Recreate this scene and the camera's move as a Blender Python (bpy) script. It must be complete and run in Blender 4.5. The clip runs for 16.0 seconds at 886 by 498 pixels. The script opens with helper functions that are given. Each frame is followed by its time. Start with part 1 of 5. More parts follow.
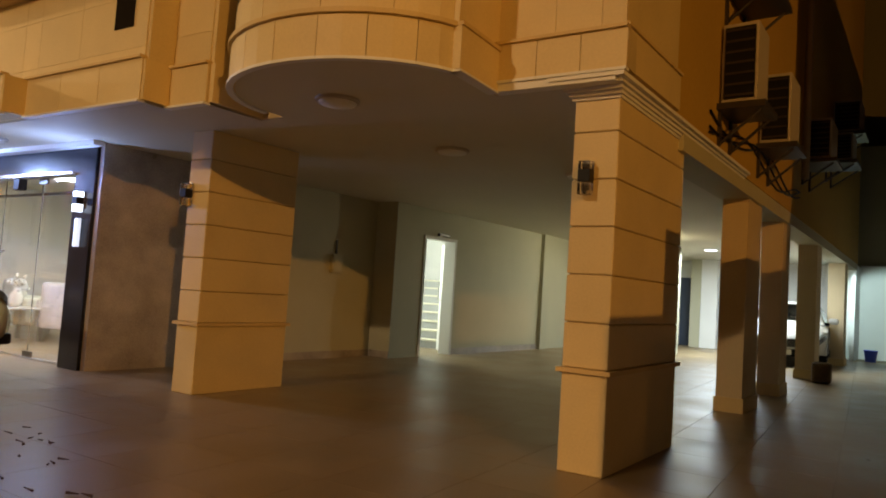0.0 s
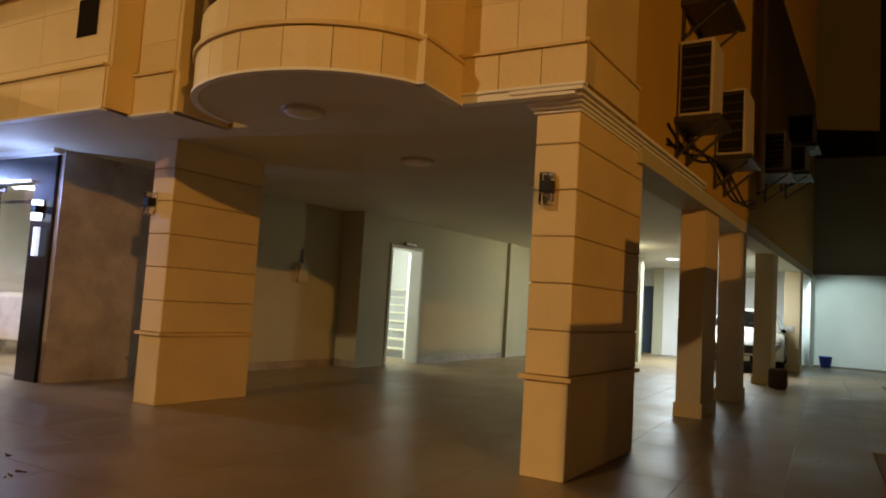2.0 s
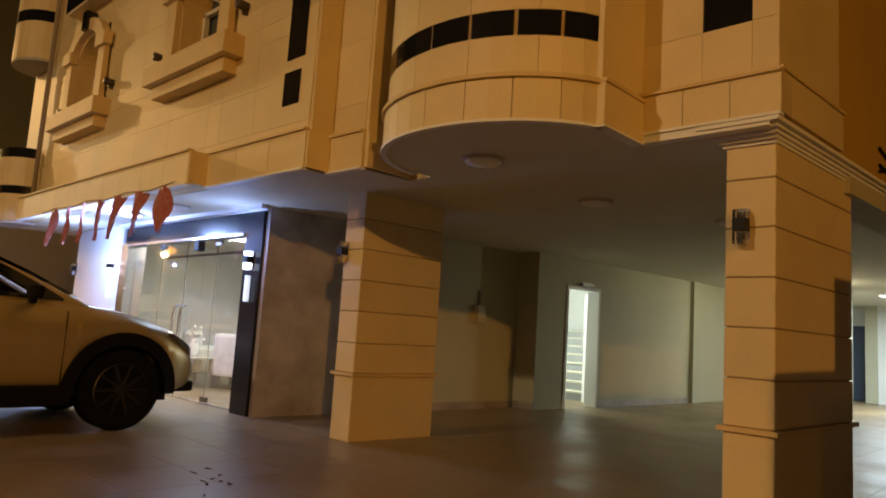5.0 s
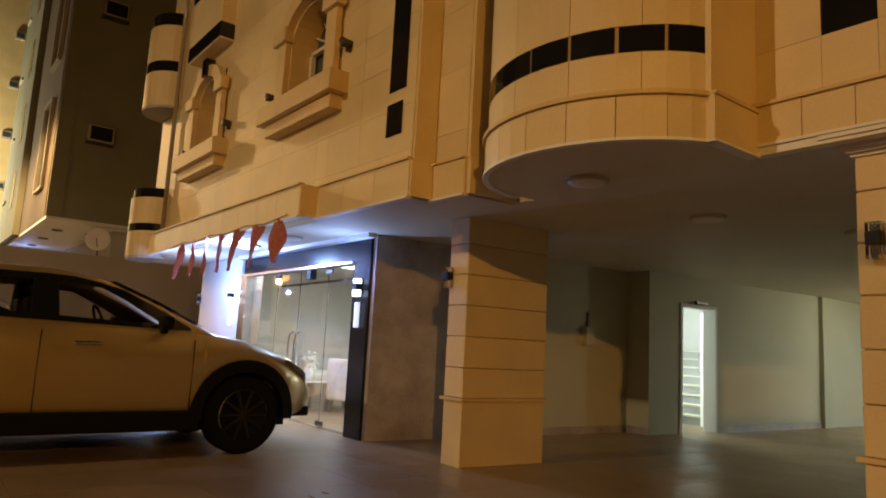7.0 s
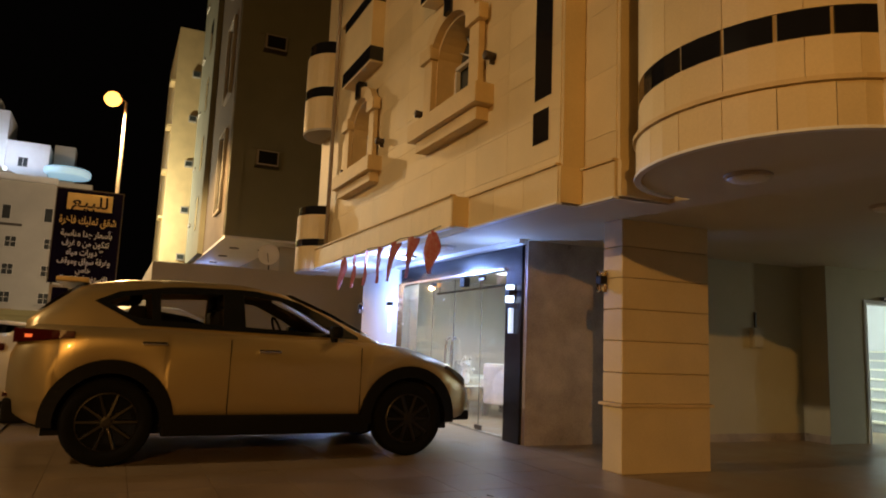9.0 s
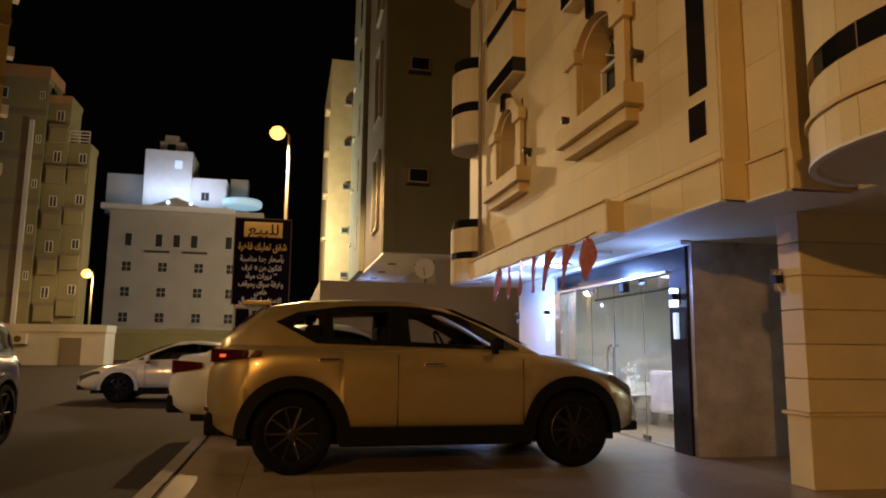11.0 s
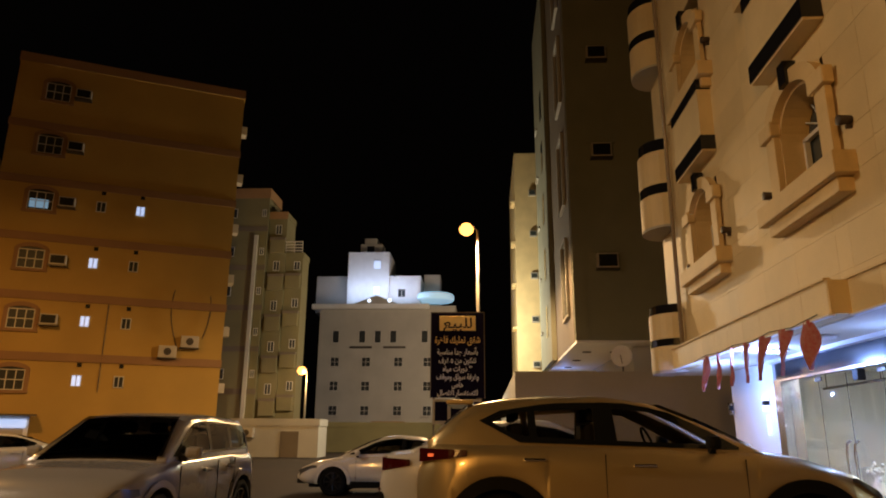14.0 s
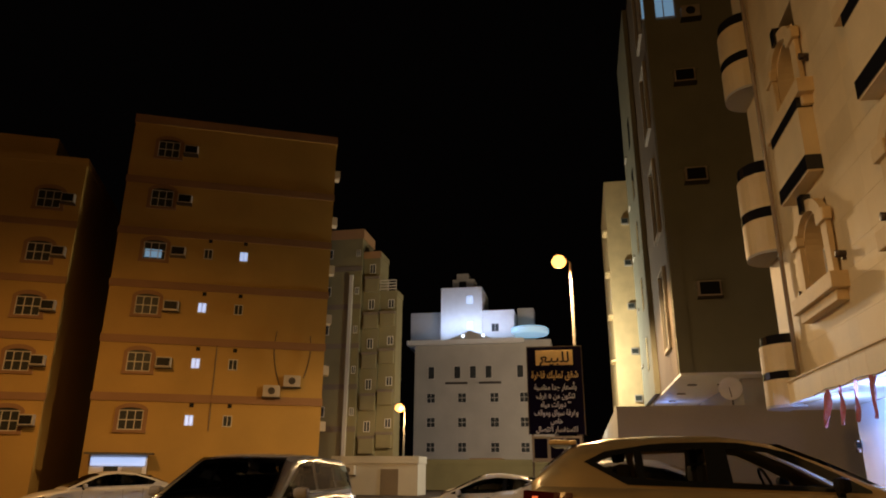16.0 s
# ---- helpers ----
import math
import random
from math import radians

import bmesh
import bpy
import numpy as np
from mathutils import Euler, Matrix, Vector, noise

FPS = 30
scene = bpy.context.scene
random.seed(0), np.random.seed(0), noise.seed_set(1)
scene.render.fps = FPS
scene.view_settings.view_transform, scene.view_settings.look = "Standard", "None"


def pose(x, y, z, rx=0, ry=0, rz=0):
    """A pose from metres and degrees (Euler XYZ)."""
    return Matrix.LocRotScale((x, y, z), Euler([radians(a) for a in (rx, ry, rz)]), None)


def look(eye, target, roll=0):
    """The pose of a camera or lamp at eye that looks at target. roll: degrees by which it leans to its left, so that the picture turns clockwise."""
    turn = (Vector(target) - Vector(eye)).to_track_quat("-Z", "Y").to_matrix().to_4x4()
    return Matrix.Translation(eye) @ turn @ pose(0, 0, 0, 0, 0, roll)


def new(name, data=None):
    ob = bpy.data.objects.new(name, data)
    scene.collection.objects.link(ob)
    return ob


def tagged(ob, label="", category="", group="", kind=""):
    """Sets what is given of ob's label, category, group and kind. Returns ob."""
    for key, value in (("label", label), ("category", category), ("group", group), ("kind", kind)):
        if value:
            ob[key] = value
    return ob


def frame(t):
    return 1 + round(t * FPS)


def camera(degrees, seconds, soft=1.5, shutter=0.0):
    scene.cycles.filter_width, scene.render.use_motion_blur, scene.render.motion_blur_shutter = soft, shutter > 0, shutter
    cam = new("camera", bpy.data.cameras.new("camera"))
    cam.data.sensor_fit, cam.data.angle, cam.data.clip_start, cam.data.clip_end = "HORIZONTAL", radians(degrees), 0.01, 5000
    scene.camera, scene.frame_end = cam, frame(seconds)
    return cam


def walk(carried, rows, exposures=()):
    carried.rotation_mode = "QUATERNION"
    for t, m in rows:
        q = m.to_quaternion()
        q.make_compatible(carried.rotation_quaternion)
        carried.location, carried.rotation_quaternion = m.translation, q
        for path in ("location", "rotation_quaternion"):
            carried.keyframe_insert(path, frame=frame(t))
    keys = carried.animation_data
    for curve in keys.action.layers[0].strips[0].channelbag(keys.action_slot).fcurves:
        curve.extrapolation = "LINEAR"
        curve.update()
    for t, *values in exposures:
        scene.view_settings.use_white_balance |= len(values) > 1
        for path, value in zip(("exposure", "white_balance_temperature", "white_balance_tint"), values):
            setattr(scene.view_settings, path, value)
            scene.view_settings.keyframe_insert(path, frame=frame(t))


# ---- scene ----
cam = camera(65.8, 16.0, soft=1.9)
PATH = [
    (0, (1.387, -4.314, 1.115), (0.335, -2.617, 1.239), 3.7),
    (0.5, (1.435, -4.344, 1.098), (0.488, -2.587, 1.238), 4.0),
    (1, (1.445, -4.352, 1.096), (0.566, -2.56, 1.229), 4.1),
    (1.5, (1.437, -4.357, 1.108), (0.538, -2.576, 1.234), 3.7),
    (2, (1.441, -4.361, 1.114), (0.47, -2.619, 1.27), 3.5),
    (2.5, (1.401, -4.329, 1.137), (0.35, -2.637, 1.32), 2.2),
    (3, (1.372, -4.33, 1.146), (0.234, -2.695, 1.331), 2.0),
    (3.5, (1.394, -4.39, 1.147), (0.185, -2.809, 1.349), 2.0),
    (4, (1.398, -4.432, 1.139), (0.122, -2.906, 1.349), 2.6),
    (6.5, (1.387, -4.441, 1.171), (-0.113, -3.15, 1.455), 3.6),
    (7, (1.384, -4.447, 1.18), (-0.184, -3.237, 1.46), 3.0),
    (7.5, (1.448, -4.491, 1.172), (-0.179, -3.368, 1.472), 2.9),
    (8, (1.499, -4.51, 1.176), (-0.198, -3.496, 1.474), 2.8),
    (8.5, (1.462, -4.533, 1.189), (-0.284, -3.597, 1.467), 2.7),
    (10.8, (1.479, -4.578, 1.237), (-0.445, -4.115, 1.524), 0.5),
    (11, (1.485, -4.598, 1.234), (-0.448, -4.169, 1.515), 0.6),
    (11.5, (1.541, -4.651, 1.212), (-0.424, -4.376, 1.458), 0.8),
    (12, (1.644, -4.62, 1.2), (-0.34, -4.516, 1.428), 0.5),
    (12.5, (1.637, -4.653, 1.231), (-0.339, -4.747, 1.522), 0.3),
    (13, (1.602, -4.673, 1.261), (-0.354, -4.792, 1.663), 0.4),
    (13.5, (1.584, -4.667, 1.286), (-0.362, -4.771, 1.738), 0.5),
    (14, (1.571, -4.669, 1.313), (-0.355, -4.787, 1.838), 0.4),
    (14.5, (1.546, -4.699, 1.336), (-0.366, -4.858, 1.902), 0.8),
    (15, (1.568, -4.705, 1.347), (-0.325, -4.905, 1.96), 1.0),
    (15.5, (1.623, -4.682, 1.355), (-0.264, -4.938, 1.965), 0.8),
    (16, (1.61, -4.702, 1.359), (-0.254, -5.079, 1.977), 0.4),
]
walk(cam, [(t, look(eye, target, roll)) for t, eye, target, roll in PATH],
     exposures=[(0.0, -0.37, 6650, 14), (4.0, -0.46, 6550, 13), (8.5, -0.48, 5900, 13), (11.0, -0.58, 5650, 13), (13.0, -0.6, 5700, 15), (16.0, -0.6, 5400, 17)])

# ---------- world and lamps ----------
world = bpy.data.worlds.new("night")
scene.world = world
world.use_nodes = True
wn = world.node_tree.nodes
wn["Background"].inputs[0].default_value = (0.30, 0.22, 0.16, 1)
wn["Background"].inputs[1].default_value = 0.004

SODIUM = (1.0, 0.58, 0.20)
SODIUM_DEEP = (1.0, 0.46, 0.085)
SODIUM_PALE = (1.0, 0.69, 0.36)
COOL = (0.30, 0.46, 1.0)
MINT = (0.86, 1.0, 0.92)


def spot_lamp(name, at, target, power, color, size, angle=150, blend=0.5):
    d = bpy.data.lights.new(name, "SPOT")
    d.energy, d.color, d.shadow_soft_size, d.spot_size, d.spot_blend = power, color, size, radians(angle), blend
    o = new(name, d)
    o.matrix_world = look(at, target)
    return o


def point_lamp(name, at, power, color, size=0.1):
    d = bpy.data.lights.new(name, "POINT")
    d.energy, d.color, d.shadow_soft_size = power, color, size
    o = new(name, d)
    o.location = at
    return o


def area_lamp(name, at, target, power, color, sx, sy):
    d = bpy.data.lights.new(name, "AREA")
    d.energy, d.color, d.shape, d.size, d.size_y = power, color, "RECTANGLE", sx, sy
    o = new(name, d)
    o.matrix_world = look(at, target)
    return o


# street lamps: out of sight behind the camera, and the ones in sight down the street
spot_lamp("street_and_fill_light", (9.4, -6.8, 8.3), (8.4, -5.8, 0), 220, SODIUM_DEEP, 0.12, 168, 0.5)
point_lamp("street_and_fill_light", (14.0, -12.5, 5.8), 5800, SODIUM_DEEP, 0.12)
spot_lamp("street_and_fill_light", (-5.0, -18.0, 8.6), (-5.0, -14.0, 0), 4500, SODIUM_PALE, 0.2, 168, 0.7)
spot_lamp("street_and_fill_light", (-27.9, -5.4, 9.75), (-27.9, -6.2, 0), 9500, SODIUM, 0.2, 172, 0.4)
point_lamp("street_and_fill_light", (-46.6, -17.0, 5.3), 1000, SODIUM, 0.2)
# added fill lamp hidden behind the neighbour blocks, brightens the far pale block
point_lamp("street_and_fill_light", (-66.0, -1.0, 9.0), 11500, SODIUM_PALE, 0.2)
point_lamp("yard_light", (-36.5, -0.3, 4.3), 35, COOL, 0.1)
spot_lamp("street_and_fill_light", (-17.0, -25.0, 13.0), (-19.5, -26.0, 0), 8000, SODIUM_DEEP, 0.2, 178, 0.8)
point_lamp("flood_light", (-42.3, -6.3, 8.0), 6000, (1.0, 0.84, 0.50), 0.2)
# entrance sconces throw light on pier and soffit
point_lamp("sconce_light", (-10.2, -0.75, 2.0), 110, COOL, 0.015)
point_lamp("sconce_light", (-6.08, -0.28, 2.05), 30, COOL, 0.015)
point_lamp("soffit_light", (-8.4, -0.75, 2.34), 165, COOL, 0.02)
# lobby, stair and rear parking lights
area_lamp("lobby_light", (-8.0, 1.9, 2.45), (-8.0, 1.9, 0), 140, (0.97, 1.0, 0.88), 2.4, 1.6)
point_lamp("stair_light", (-7.2, 6.5, 2.2), 240, MINT, 0.12)
# unseen lamp added behind the corner pillar to brighten the bay
point_lamp("bay_fill_light", (-2.35, 9.7, 2.36), 88, (1.0, 0.97, 0.66), 0.08)
area_lamp("rear_parking_light", (-1.2, 13.0, 2.40), (-1.2, 13.0, 0), 400, (0.80, 0.95, 1.0), 2.0, 2.0)
spot_lamp("alley_light", (1.15, 15.4, 2.25), (2.1, 18.0, 0.75), 270, (0.66, 0.95, 0.92), 0.15, 72, 0.35)
area_lamp("roof_terrace_light", (-84.0, -18.5, 19.2), (-88.0, -18.5, 22.0), 420, (0.72, 0.82, 1.0), 10.0, 0.4)
point_lamp("gap_light", (-39.0, -46.5, 4.0), 2600, COOL, 0.2)


# ---------- materials ----------
def material(name, color, rough=0.6, metal=0.0, vary=0.12, scale=3.0, bump=0.15, fine=60.0, spread=0.0, tint=None, coat=0.0, spec=0.5, rvar=0.05):
    """Principled surface with stains at a large scale, grain at a fine one, and a slight relief."""
    m = bpy.data.materials.new(name)
    m.use_nodes = True
    nt = m.node_tree
    n, l = nt.nodes, nt.links
    b = n["Principled BSDF"]
    b.inputs["Roughness"].default_value, b.inputs["Metallic"].default_value = rough, metal
    b.inputs["Coat Weight"].default_value = coat
    b.inputs["Coat Roughness"].default_value = 0.06
    b.inputs["Specular IOR Level"].default_value = spec
    tc = n.new("ShaderNodeTexCoord")
    big, small = n.new("ShaderNodeTexNoise"), n.new("ShaderNodeTexNoise")
    big.inputs["Scale"].default_value, big.inputs["Detail"].default_value = scale, 6
    small.inputs["Scale"].default_value, small.inputs["Detail"].default_value = fine, 4
    geo = n.new("ShaderNodeNewGeometry")
    l.new(geo.outputs["Position"], big.inputs["Vector"])
    l.new(geo.outputs["Position"], small.inputs["Vector"])
    mixv = n.new("ShaderNodeMath")
    mixv.operation = "MULTIPLY_ADD"
    l.new(small.outputs["Fac"], mixv.inputs[0])
    mixv.inputs[1].default_value = 0.4
    l.new(big.outputs["Fac"], mixv.inputs[2])
    src = mixv.outputs[0]
    if spread:
        oi = n.new("ShaderNodeObjectInfo")
        ad = n.new("ShaderNodeMath")
        ad.operation = "MULTIPLY_ADD"
        l.new(oi.outputs["Random"], ad.inputs[0])
        ad.inputs[1].default_value = spread
        l.new(src, ad.inputs[2])
        src = ad.outputs[0]
    mr = n.new("ShaderNodeMapRange")
    mr.inputs["From Min"].default_value, mr.inputs["From Max"].default_value = 0.35, 1.05 + spread
    l.new(src, mr.inputs["Value"])
    mx = n.new("ShaderNodeMix")
    mx.data_type = "RGBA"
    dark = tint or tuple(c * (1 - vary) for c in color)
    lite = tuple(min(1, c * (1 + vary)) for c in color)
    mx.inputs["A"].default_value, mx.inputs["B"].default_value = (*dark, 1), (*lite, 1)
    l.new(mr.outputs["Result"], mx.inputs["Factor"])
    l.new(mx.outputs["Result"], b.inputs["Base Color"])
    if bump:
        bp = n.new("ShaderNodeBump")
        bp.inputs["Strength"].default_value, bp.inputs["Distance"].default_value = bump, 0.01
        l.new(small.outputs["Fac"], bp.inputs["Height"])
        l.new(bp.outputs["Normal"], b.inputs["Normal"])
    rr = n.new("ShaderNodeMapRange")
    rr.inputs["To Min"].default_value, rr.inputs["To Max"].default_value = max(0.02, rough - rvar * 0.6), min(1, rough + rvar)
    l.new(big.outputs["Fac"], rr.inputs["Value"])
    l.new(rr.outputs["Result"], b.inputs["Roughness"])
    return m


def glowing(name, color, strength):
    m = bpy.data.materials.new(name)
    m.use_nodes = True
    b = m.node_tree.nodes["Principled BSDF"]
    b.inputs["Base Color"].default_value = (*color, 1)
    b.inputs["Emission Color"].default_value = (*color, 1)
    b.inputs["Emission Strength"].default_value = strength
    return m


def glassy(name, color=(1, 1, 1), rough=0.02, ior=1.45):
    m = bpy.data.materials.new(name)
    m.use_nodes = True
    b = m.node_tree.nodes["Principled BSDF"]
    b.inputs["Base Color"].default_value = (*color, 1)
    b.inputs["Transmission Weight"].default_value = 1
    b.inputs["Roughness"].default_value, b.inputs["IOR"].default_value = rough, ior
    return m


STONE = material("cream_stone", (0.66, 0.53, 0.275), 0.55, vary=0.20, scale=1.3, bump=0.16, spread=0.22)
STONE_TRIM = material("carved_stone", (0.62, 0.465, 0.215), 0.6, vary=0.16, scale=2.5, bump=0.2)
FACADE_JOINT = material("facade_joint", (0.54, 0.435, 0.235), 0.9, vary=0.15)
JOINT = material("joint", (0.36, 0.265, 0.15), 0.9, vary=0.2)
PLASTER = material("grey_plaster", (0.46, 0.445, 0.32), 0.75, vary=0.10, scale=1.0, bump=0.1)
CEILING = material("ceiling_paint", (0.60, 0.57, 0.46), 0.7, vary=0.06, scale=0.7, bump=0.05)
WHITE = material("white_paint", (0.76, 0.76, 0.74), 0.6, vary=0.06, scale=1.2, bump=0.06)
MARBLE = material("grey_marble", (0.44, 0.395, 0.35), 0.28, vary=0.32, scale=2.3, bump=0.02, tint=(0.19, 0.165, 0.145))
GRANITE = material("black_granite", (0.012, 0.012, 0.016), 0.22, vary=0.4, scale=8, bump=0.0, spec=0.2)
TILE = material("floor_tile", (0.228, 0.165, 0.088), 0.32, vary=0.34, scale=1.6, bump=0.05, spread=0.10, rvar=0.28)
GROUT = material("grout", (0.165, 0.122, 0.068), 0.85, vary=0.2)
ASPHALT = material("asphalt", (0.030, 0.024, 0.020), 0.85, vary=0.35, scale=0.6, bump=0.5, fine=90, spec=0.2)
ROUGHWALL = material("rough_plaster", (0.30, 0.25, 0.19), 0.9, vary=0.25, scale=1.6, bump=0.8, fine=14)
KERB = material("kerb_concrete", (0.20, 0.17, 0.13), 0.8, vary=0.2, scale=3, bump=0.3)
BLACKGLASS = material("dark_window_glass", (0.012, 0.012, 0.014), 0.06, vary=0.2, bump=0.0)
BLACK = material("black_plastic", (0.010, 0.010, 0.011), 0.5, vary=0.2, bump=0.05, spec=0.2)
METAL = material("dark_metal", (0.10, 0.09, 0.08), 0.4, metal=0.8, vary=0.2)
STEEL = material("steel", (0.62, 0.62, 0.62), 0.25, metal=1.0, vary=0.05, bump=0.0)
WHITEPLASTIC = material("white_plastic", (0.46, 0.42, 0.36), 0.5, vary=0.1, scale=4, bump=0.04)
CREAM_PLASTER = material("cream_plaster", (0.60, 0.48, 0.29), 0.75, vary=0.14, scale=1.2, bump=0.15)
GLASS = glassy("clear_glass", (0.93, 0.97, 0.95))
OCHRE = material("ochre_plaster", (0.45, 0.285, 0.05), 0.85, vary=0.16, scale=0.35, bump=0.3, fine=25)
GREYBAND = material("dark_band", (0.15, 0.12, 0.085), 0.85, vary=0.14, scale=0.6, bump=0.3, fine=25)
STEP_SHADED = material("shaded_stair_stone", (0.30, 0.31, 0.31), 0.5, vary=0.1, scale=3)
OCHRE_BAND = material("brown_band", (0.30, 0.17, 0.07), 0.85, vary=0.14, scale=0.6, bump=0.3, fine=25)
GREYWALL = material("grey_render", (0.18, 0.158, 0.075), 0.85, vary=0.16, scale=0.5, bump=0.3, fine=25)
NEIGHBOUR = material("olive_grey_render", (0.24, 0.245, 0.185), 0.85, vary=0.16, scale=0.5, bump=0.3, fine=25)
PALEWALL = material("pale_render", (0.42, 0.40, 0.35), 0.85, vary=0.14, scale=0.4, bump=0.3, fine=25)
LIT = glowing("lit_pane", (0.66, 0.78, 1.0), 1.1)
PANE_LIT = glowing("dim_lit_pane", (0.30, 0.50, 0.60), 0.6)


# ---------- mesh helpers ----------
def box(bm, x0, y0, z0, x1, y1, z1, bevel=0.0):
    r = bmesh.ops.create_cube(bm, size=1.0)
    vs = r["verts"]
    for v in vs:
        v.co = Vector((x0 + (v.co.x + 0.5) * (x1 - x0), y0 + (v.co.y + 0.5) * (y1 - y0), z0 + (v.co.z + 0.5) * (z1 - z0)))
    if bevel:
        es = list({e for v in vs for e in v.link_edges})
        bmesh.ops.bevel(bm, geom=es, offset=bevel, segments=2, affect="EDGES", profile=0.6)
    return vs


def mesh_of(bm, name, mat, smooth=False):
    me = bpy.data.meshes.new(name)
    bmesh.ops.recalc_face_normals(bm, faces=bm.faces)
    bm.to_mesh(me)
    bm.free()
    for m in (mat if isinstance(mat, (list, tuple)) else [mat]):
        me.materials.append(m)
    if smooth:
        for p in me.polygons:
            p.use_smooth = True
    return me


def part(name, bm, mat, parent=None, label="", smooth=False):
    o = new(name, mesh_of(bm, name, mat, smooth))
    if parent:
        o.parent = parent
    if label:
        o["label"] = label
    return o


def bx(name, dims, mat, parent=None, label="", bevel=0.0):
    bm = bmesh.new()
    box(bm, *dims, bevel=bevel)
    return part(name, bm, mat, parent, label)


def empty(name, at=(0, 0, 0), rz=0, label="", category="", group="", kind=""):
    o = new(name)
    o.matrix_world = pose(*at, 0, 0, rz)
    return tagged(o, label, category, group, kind)


def prism(bm, pts, z0, z1, cap=True):
    """Upright prism over a plan outline."""
    lo = [bm.verts.new((x, y, z0)) for x, y in pts]
    hi = [bm.verts.new((x, y, z1)) for x, y in pts]
    n = len(pts)
    for i in range(n):
        bm.faces.new((lo[i], lo[(i + 1) % n], hi[(i + 1) % n], hi[i]))
    if cap:
        bm.faces.new(hi)
        bm.faces.new(lo[::-1])


def tube(bm, a, b, r0, r1=None, seg=12):
    r1 = r0 if r1 is None else r1
    a, b = Vector(a), Vector(b)
    d = b - a
    m = Matrix.Translation((a + b) / 2) @ d.to_track_quat("Z", "Y").to_matrix().to_4x4()
    bmesh.ops.create_cone(bm, cap_ends=True, segments=seg, radius1=r0, radius2=r1, depth=d.length, matrix=m)


def lathe(bm, prof, seg=24, at=(0, 0, 0), axis="z"):
    """Surface of revolution from (radius, height) pairs."""
    rings = []
    for r, h in prof:
        ring = []
        for i in range(seg):
            a = 2 * math.pi * i / seg
            p = (r * math.cos(a), r * math.sin(a), h)
            if axis == "x":
                p = (h, r * math.cos(a), r * math.sin(a))
            elif axis == "y":
                p = (r * math.cos(a), h, r * math.sin(a))
            ring.append(bm.verts.new(Vector(p) + Vector(at)))
        rings.append(ring)
    for j in range(len(rings) - 1):
        for i in range(seg):
            bm.faces.new((rings[j][i], rings[j][(i + 1) % seg], rings[j + 1][(i + 1) % seg], rings[j + 1][i]))
    bm.faces.new(rings[0][::-1])
    bm.faces.new(rings[-1])


SK = 0.07        # the plot is skewed: walls that run into the building lean this much to the right per metre


def sx(u, v):
    return u + SK * v


def skew_box(bm, u0, v0, z0, u1, v1, z1):
    prism(bm, [(sx(u0, v0), v0), (sx(u1, v0), v0), (sx(u1, v1), v1), (sx(u0, v1), v1)], z0, z1)


ZS = 2.52        # underside of the upper floors

# ---------- ground ----------
bm = bmesh.new()
box(bm, -400, -400, -0.6, 400, 400, -0.13)
road = tagged(part("road", bm, ASPHALT), "dark worn asphalt street and lot", "road", kind="structure")
bm = bmesh.new()
prism(bm, [(-60, -5.62), (14, -5.62), (14, 40), (-60, 40)], -0.3, -0.012)
slab = tagged(part("pavement", bm, GROUT), "tiled forecourt slab one step above the road", "pavement", kind="structure")


# ---------- own building: setting ----------
def skew_part(name, dims, mat, parent=None, label=""):
    bm = bmesh.new()
    skew_box(bm, *dims)
    return part(name, bm, mat, parent, label)


def setting(ob, label, category):
    return tagged(ob, label, category, kind="structure")


YW = -0.95       # main facade plane
BOW = []
for i in range(19):
    a = radians(-20 - 162 * i / 18)
    BOW.append((-1.85 + 1.05 * math.cos(a), -0.36 + 0.88 * math.sin(a)))

bm = bmesh.new()
outline = [(-12.8, YW + 0.06), (-3.72, YW + 0.06), (-3.72, -0.66), (-3.22, -0.66), (-3.17, -0.12), (-2.88, -0.15)] + \
    [(x * 0.985 - 0.027, y + 0.03) for x, y in BOW[::-1]] + [(-0.86, -0.1), (0.0, -0.1), (sx(0.0, 17), 17), (-12.8, 17)]
prism(bm, outline, ZS - 0.006, ZS + 0.20)
setting(part("ceiling", bm, CEILING), "flat painted soffit over the parking bays", "ceiling")


def grid_lines(a, b, step, edges):
    n = max(1, round((b - a) / step))
    reg = [a + (b - a) * i / n for i in range(n + 1)]
    out = [g for g in reg if all(abs(g - e) > 0.14 for e in edges) or g in (a, b)]
    return sorted(set(out + [e for e in edges if a < e < b]))


def clad_wall(name, x0, x1, z0, z1, y, holes, w, h, label, thick=0.22):
    """Wall in a plane of constant y, with openings, clad with single stone slabs over recessed joints."""
    xs = grid_lines(x0, x1, w, [v for q in holes for v in (q[0], q[1])])
    zs = grid_lines(z0, z1, h, [v for q in holes for v in (q[2], q[3])])
    core = bmesh.new()
    cells = []
    for a, b in zip(xs, xs[1:]):
        for c, d in zip(zs, zs[1:]):
            mx, mz = (a + b) / 2, (c + d) / 2
            if any(q[0] < mx < q[1] and q[2] < mz < q[3] for q in holes):
                continue
            box(core, a, y + 0.02, c, b, y + thick, d)
            cells.append((a, b, c, d))
    wall = setting(part(name, core, FACADE_JOINT), label, "wall")
    CLAD.append((wall, cells, y))
    return wall


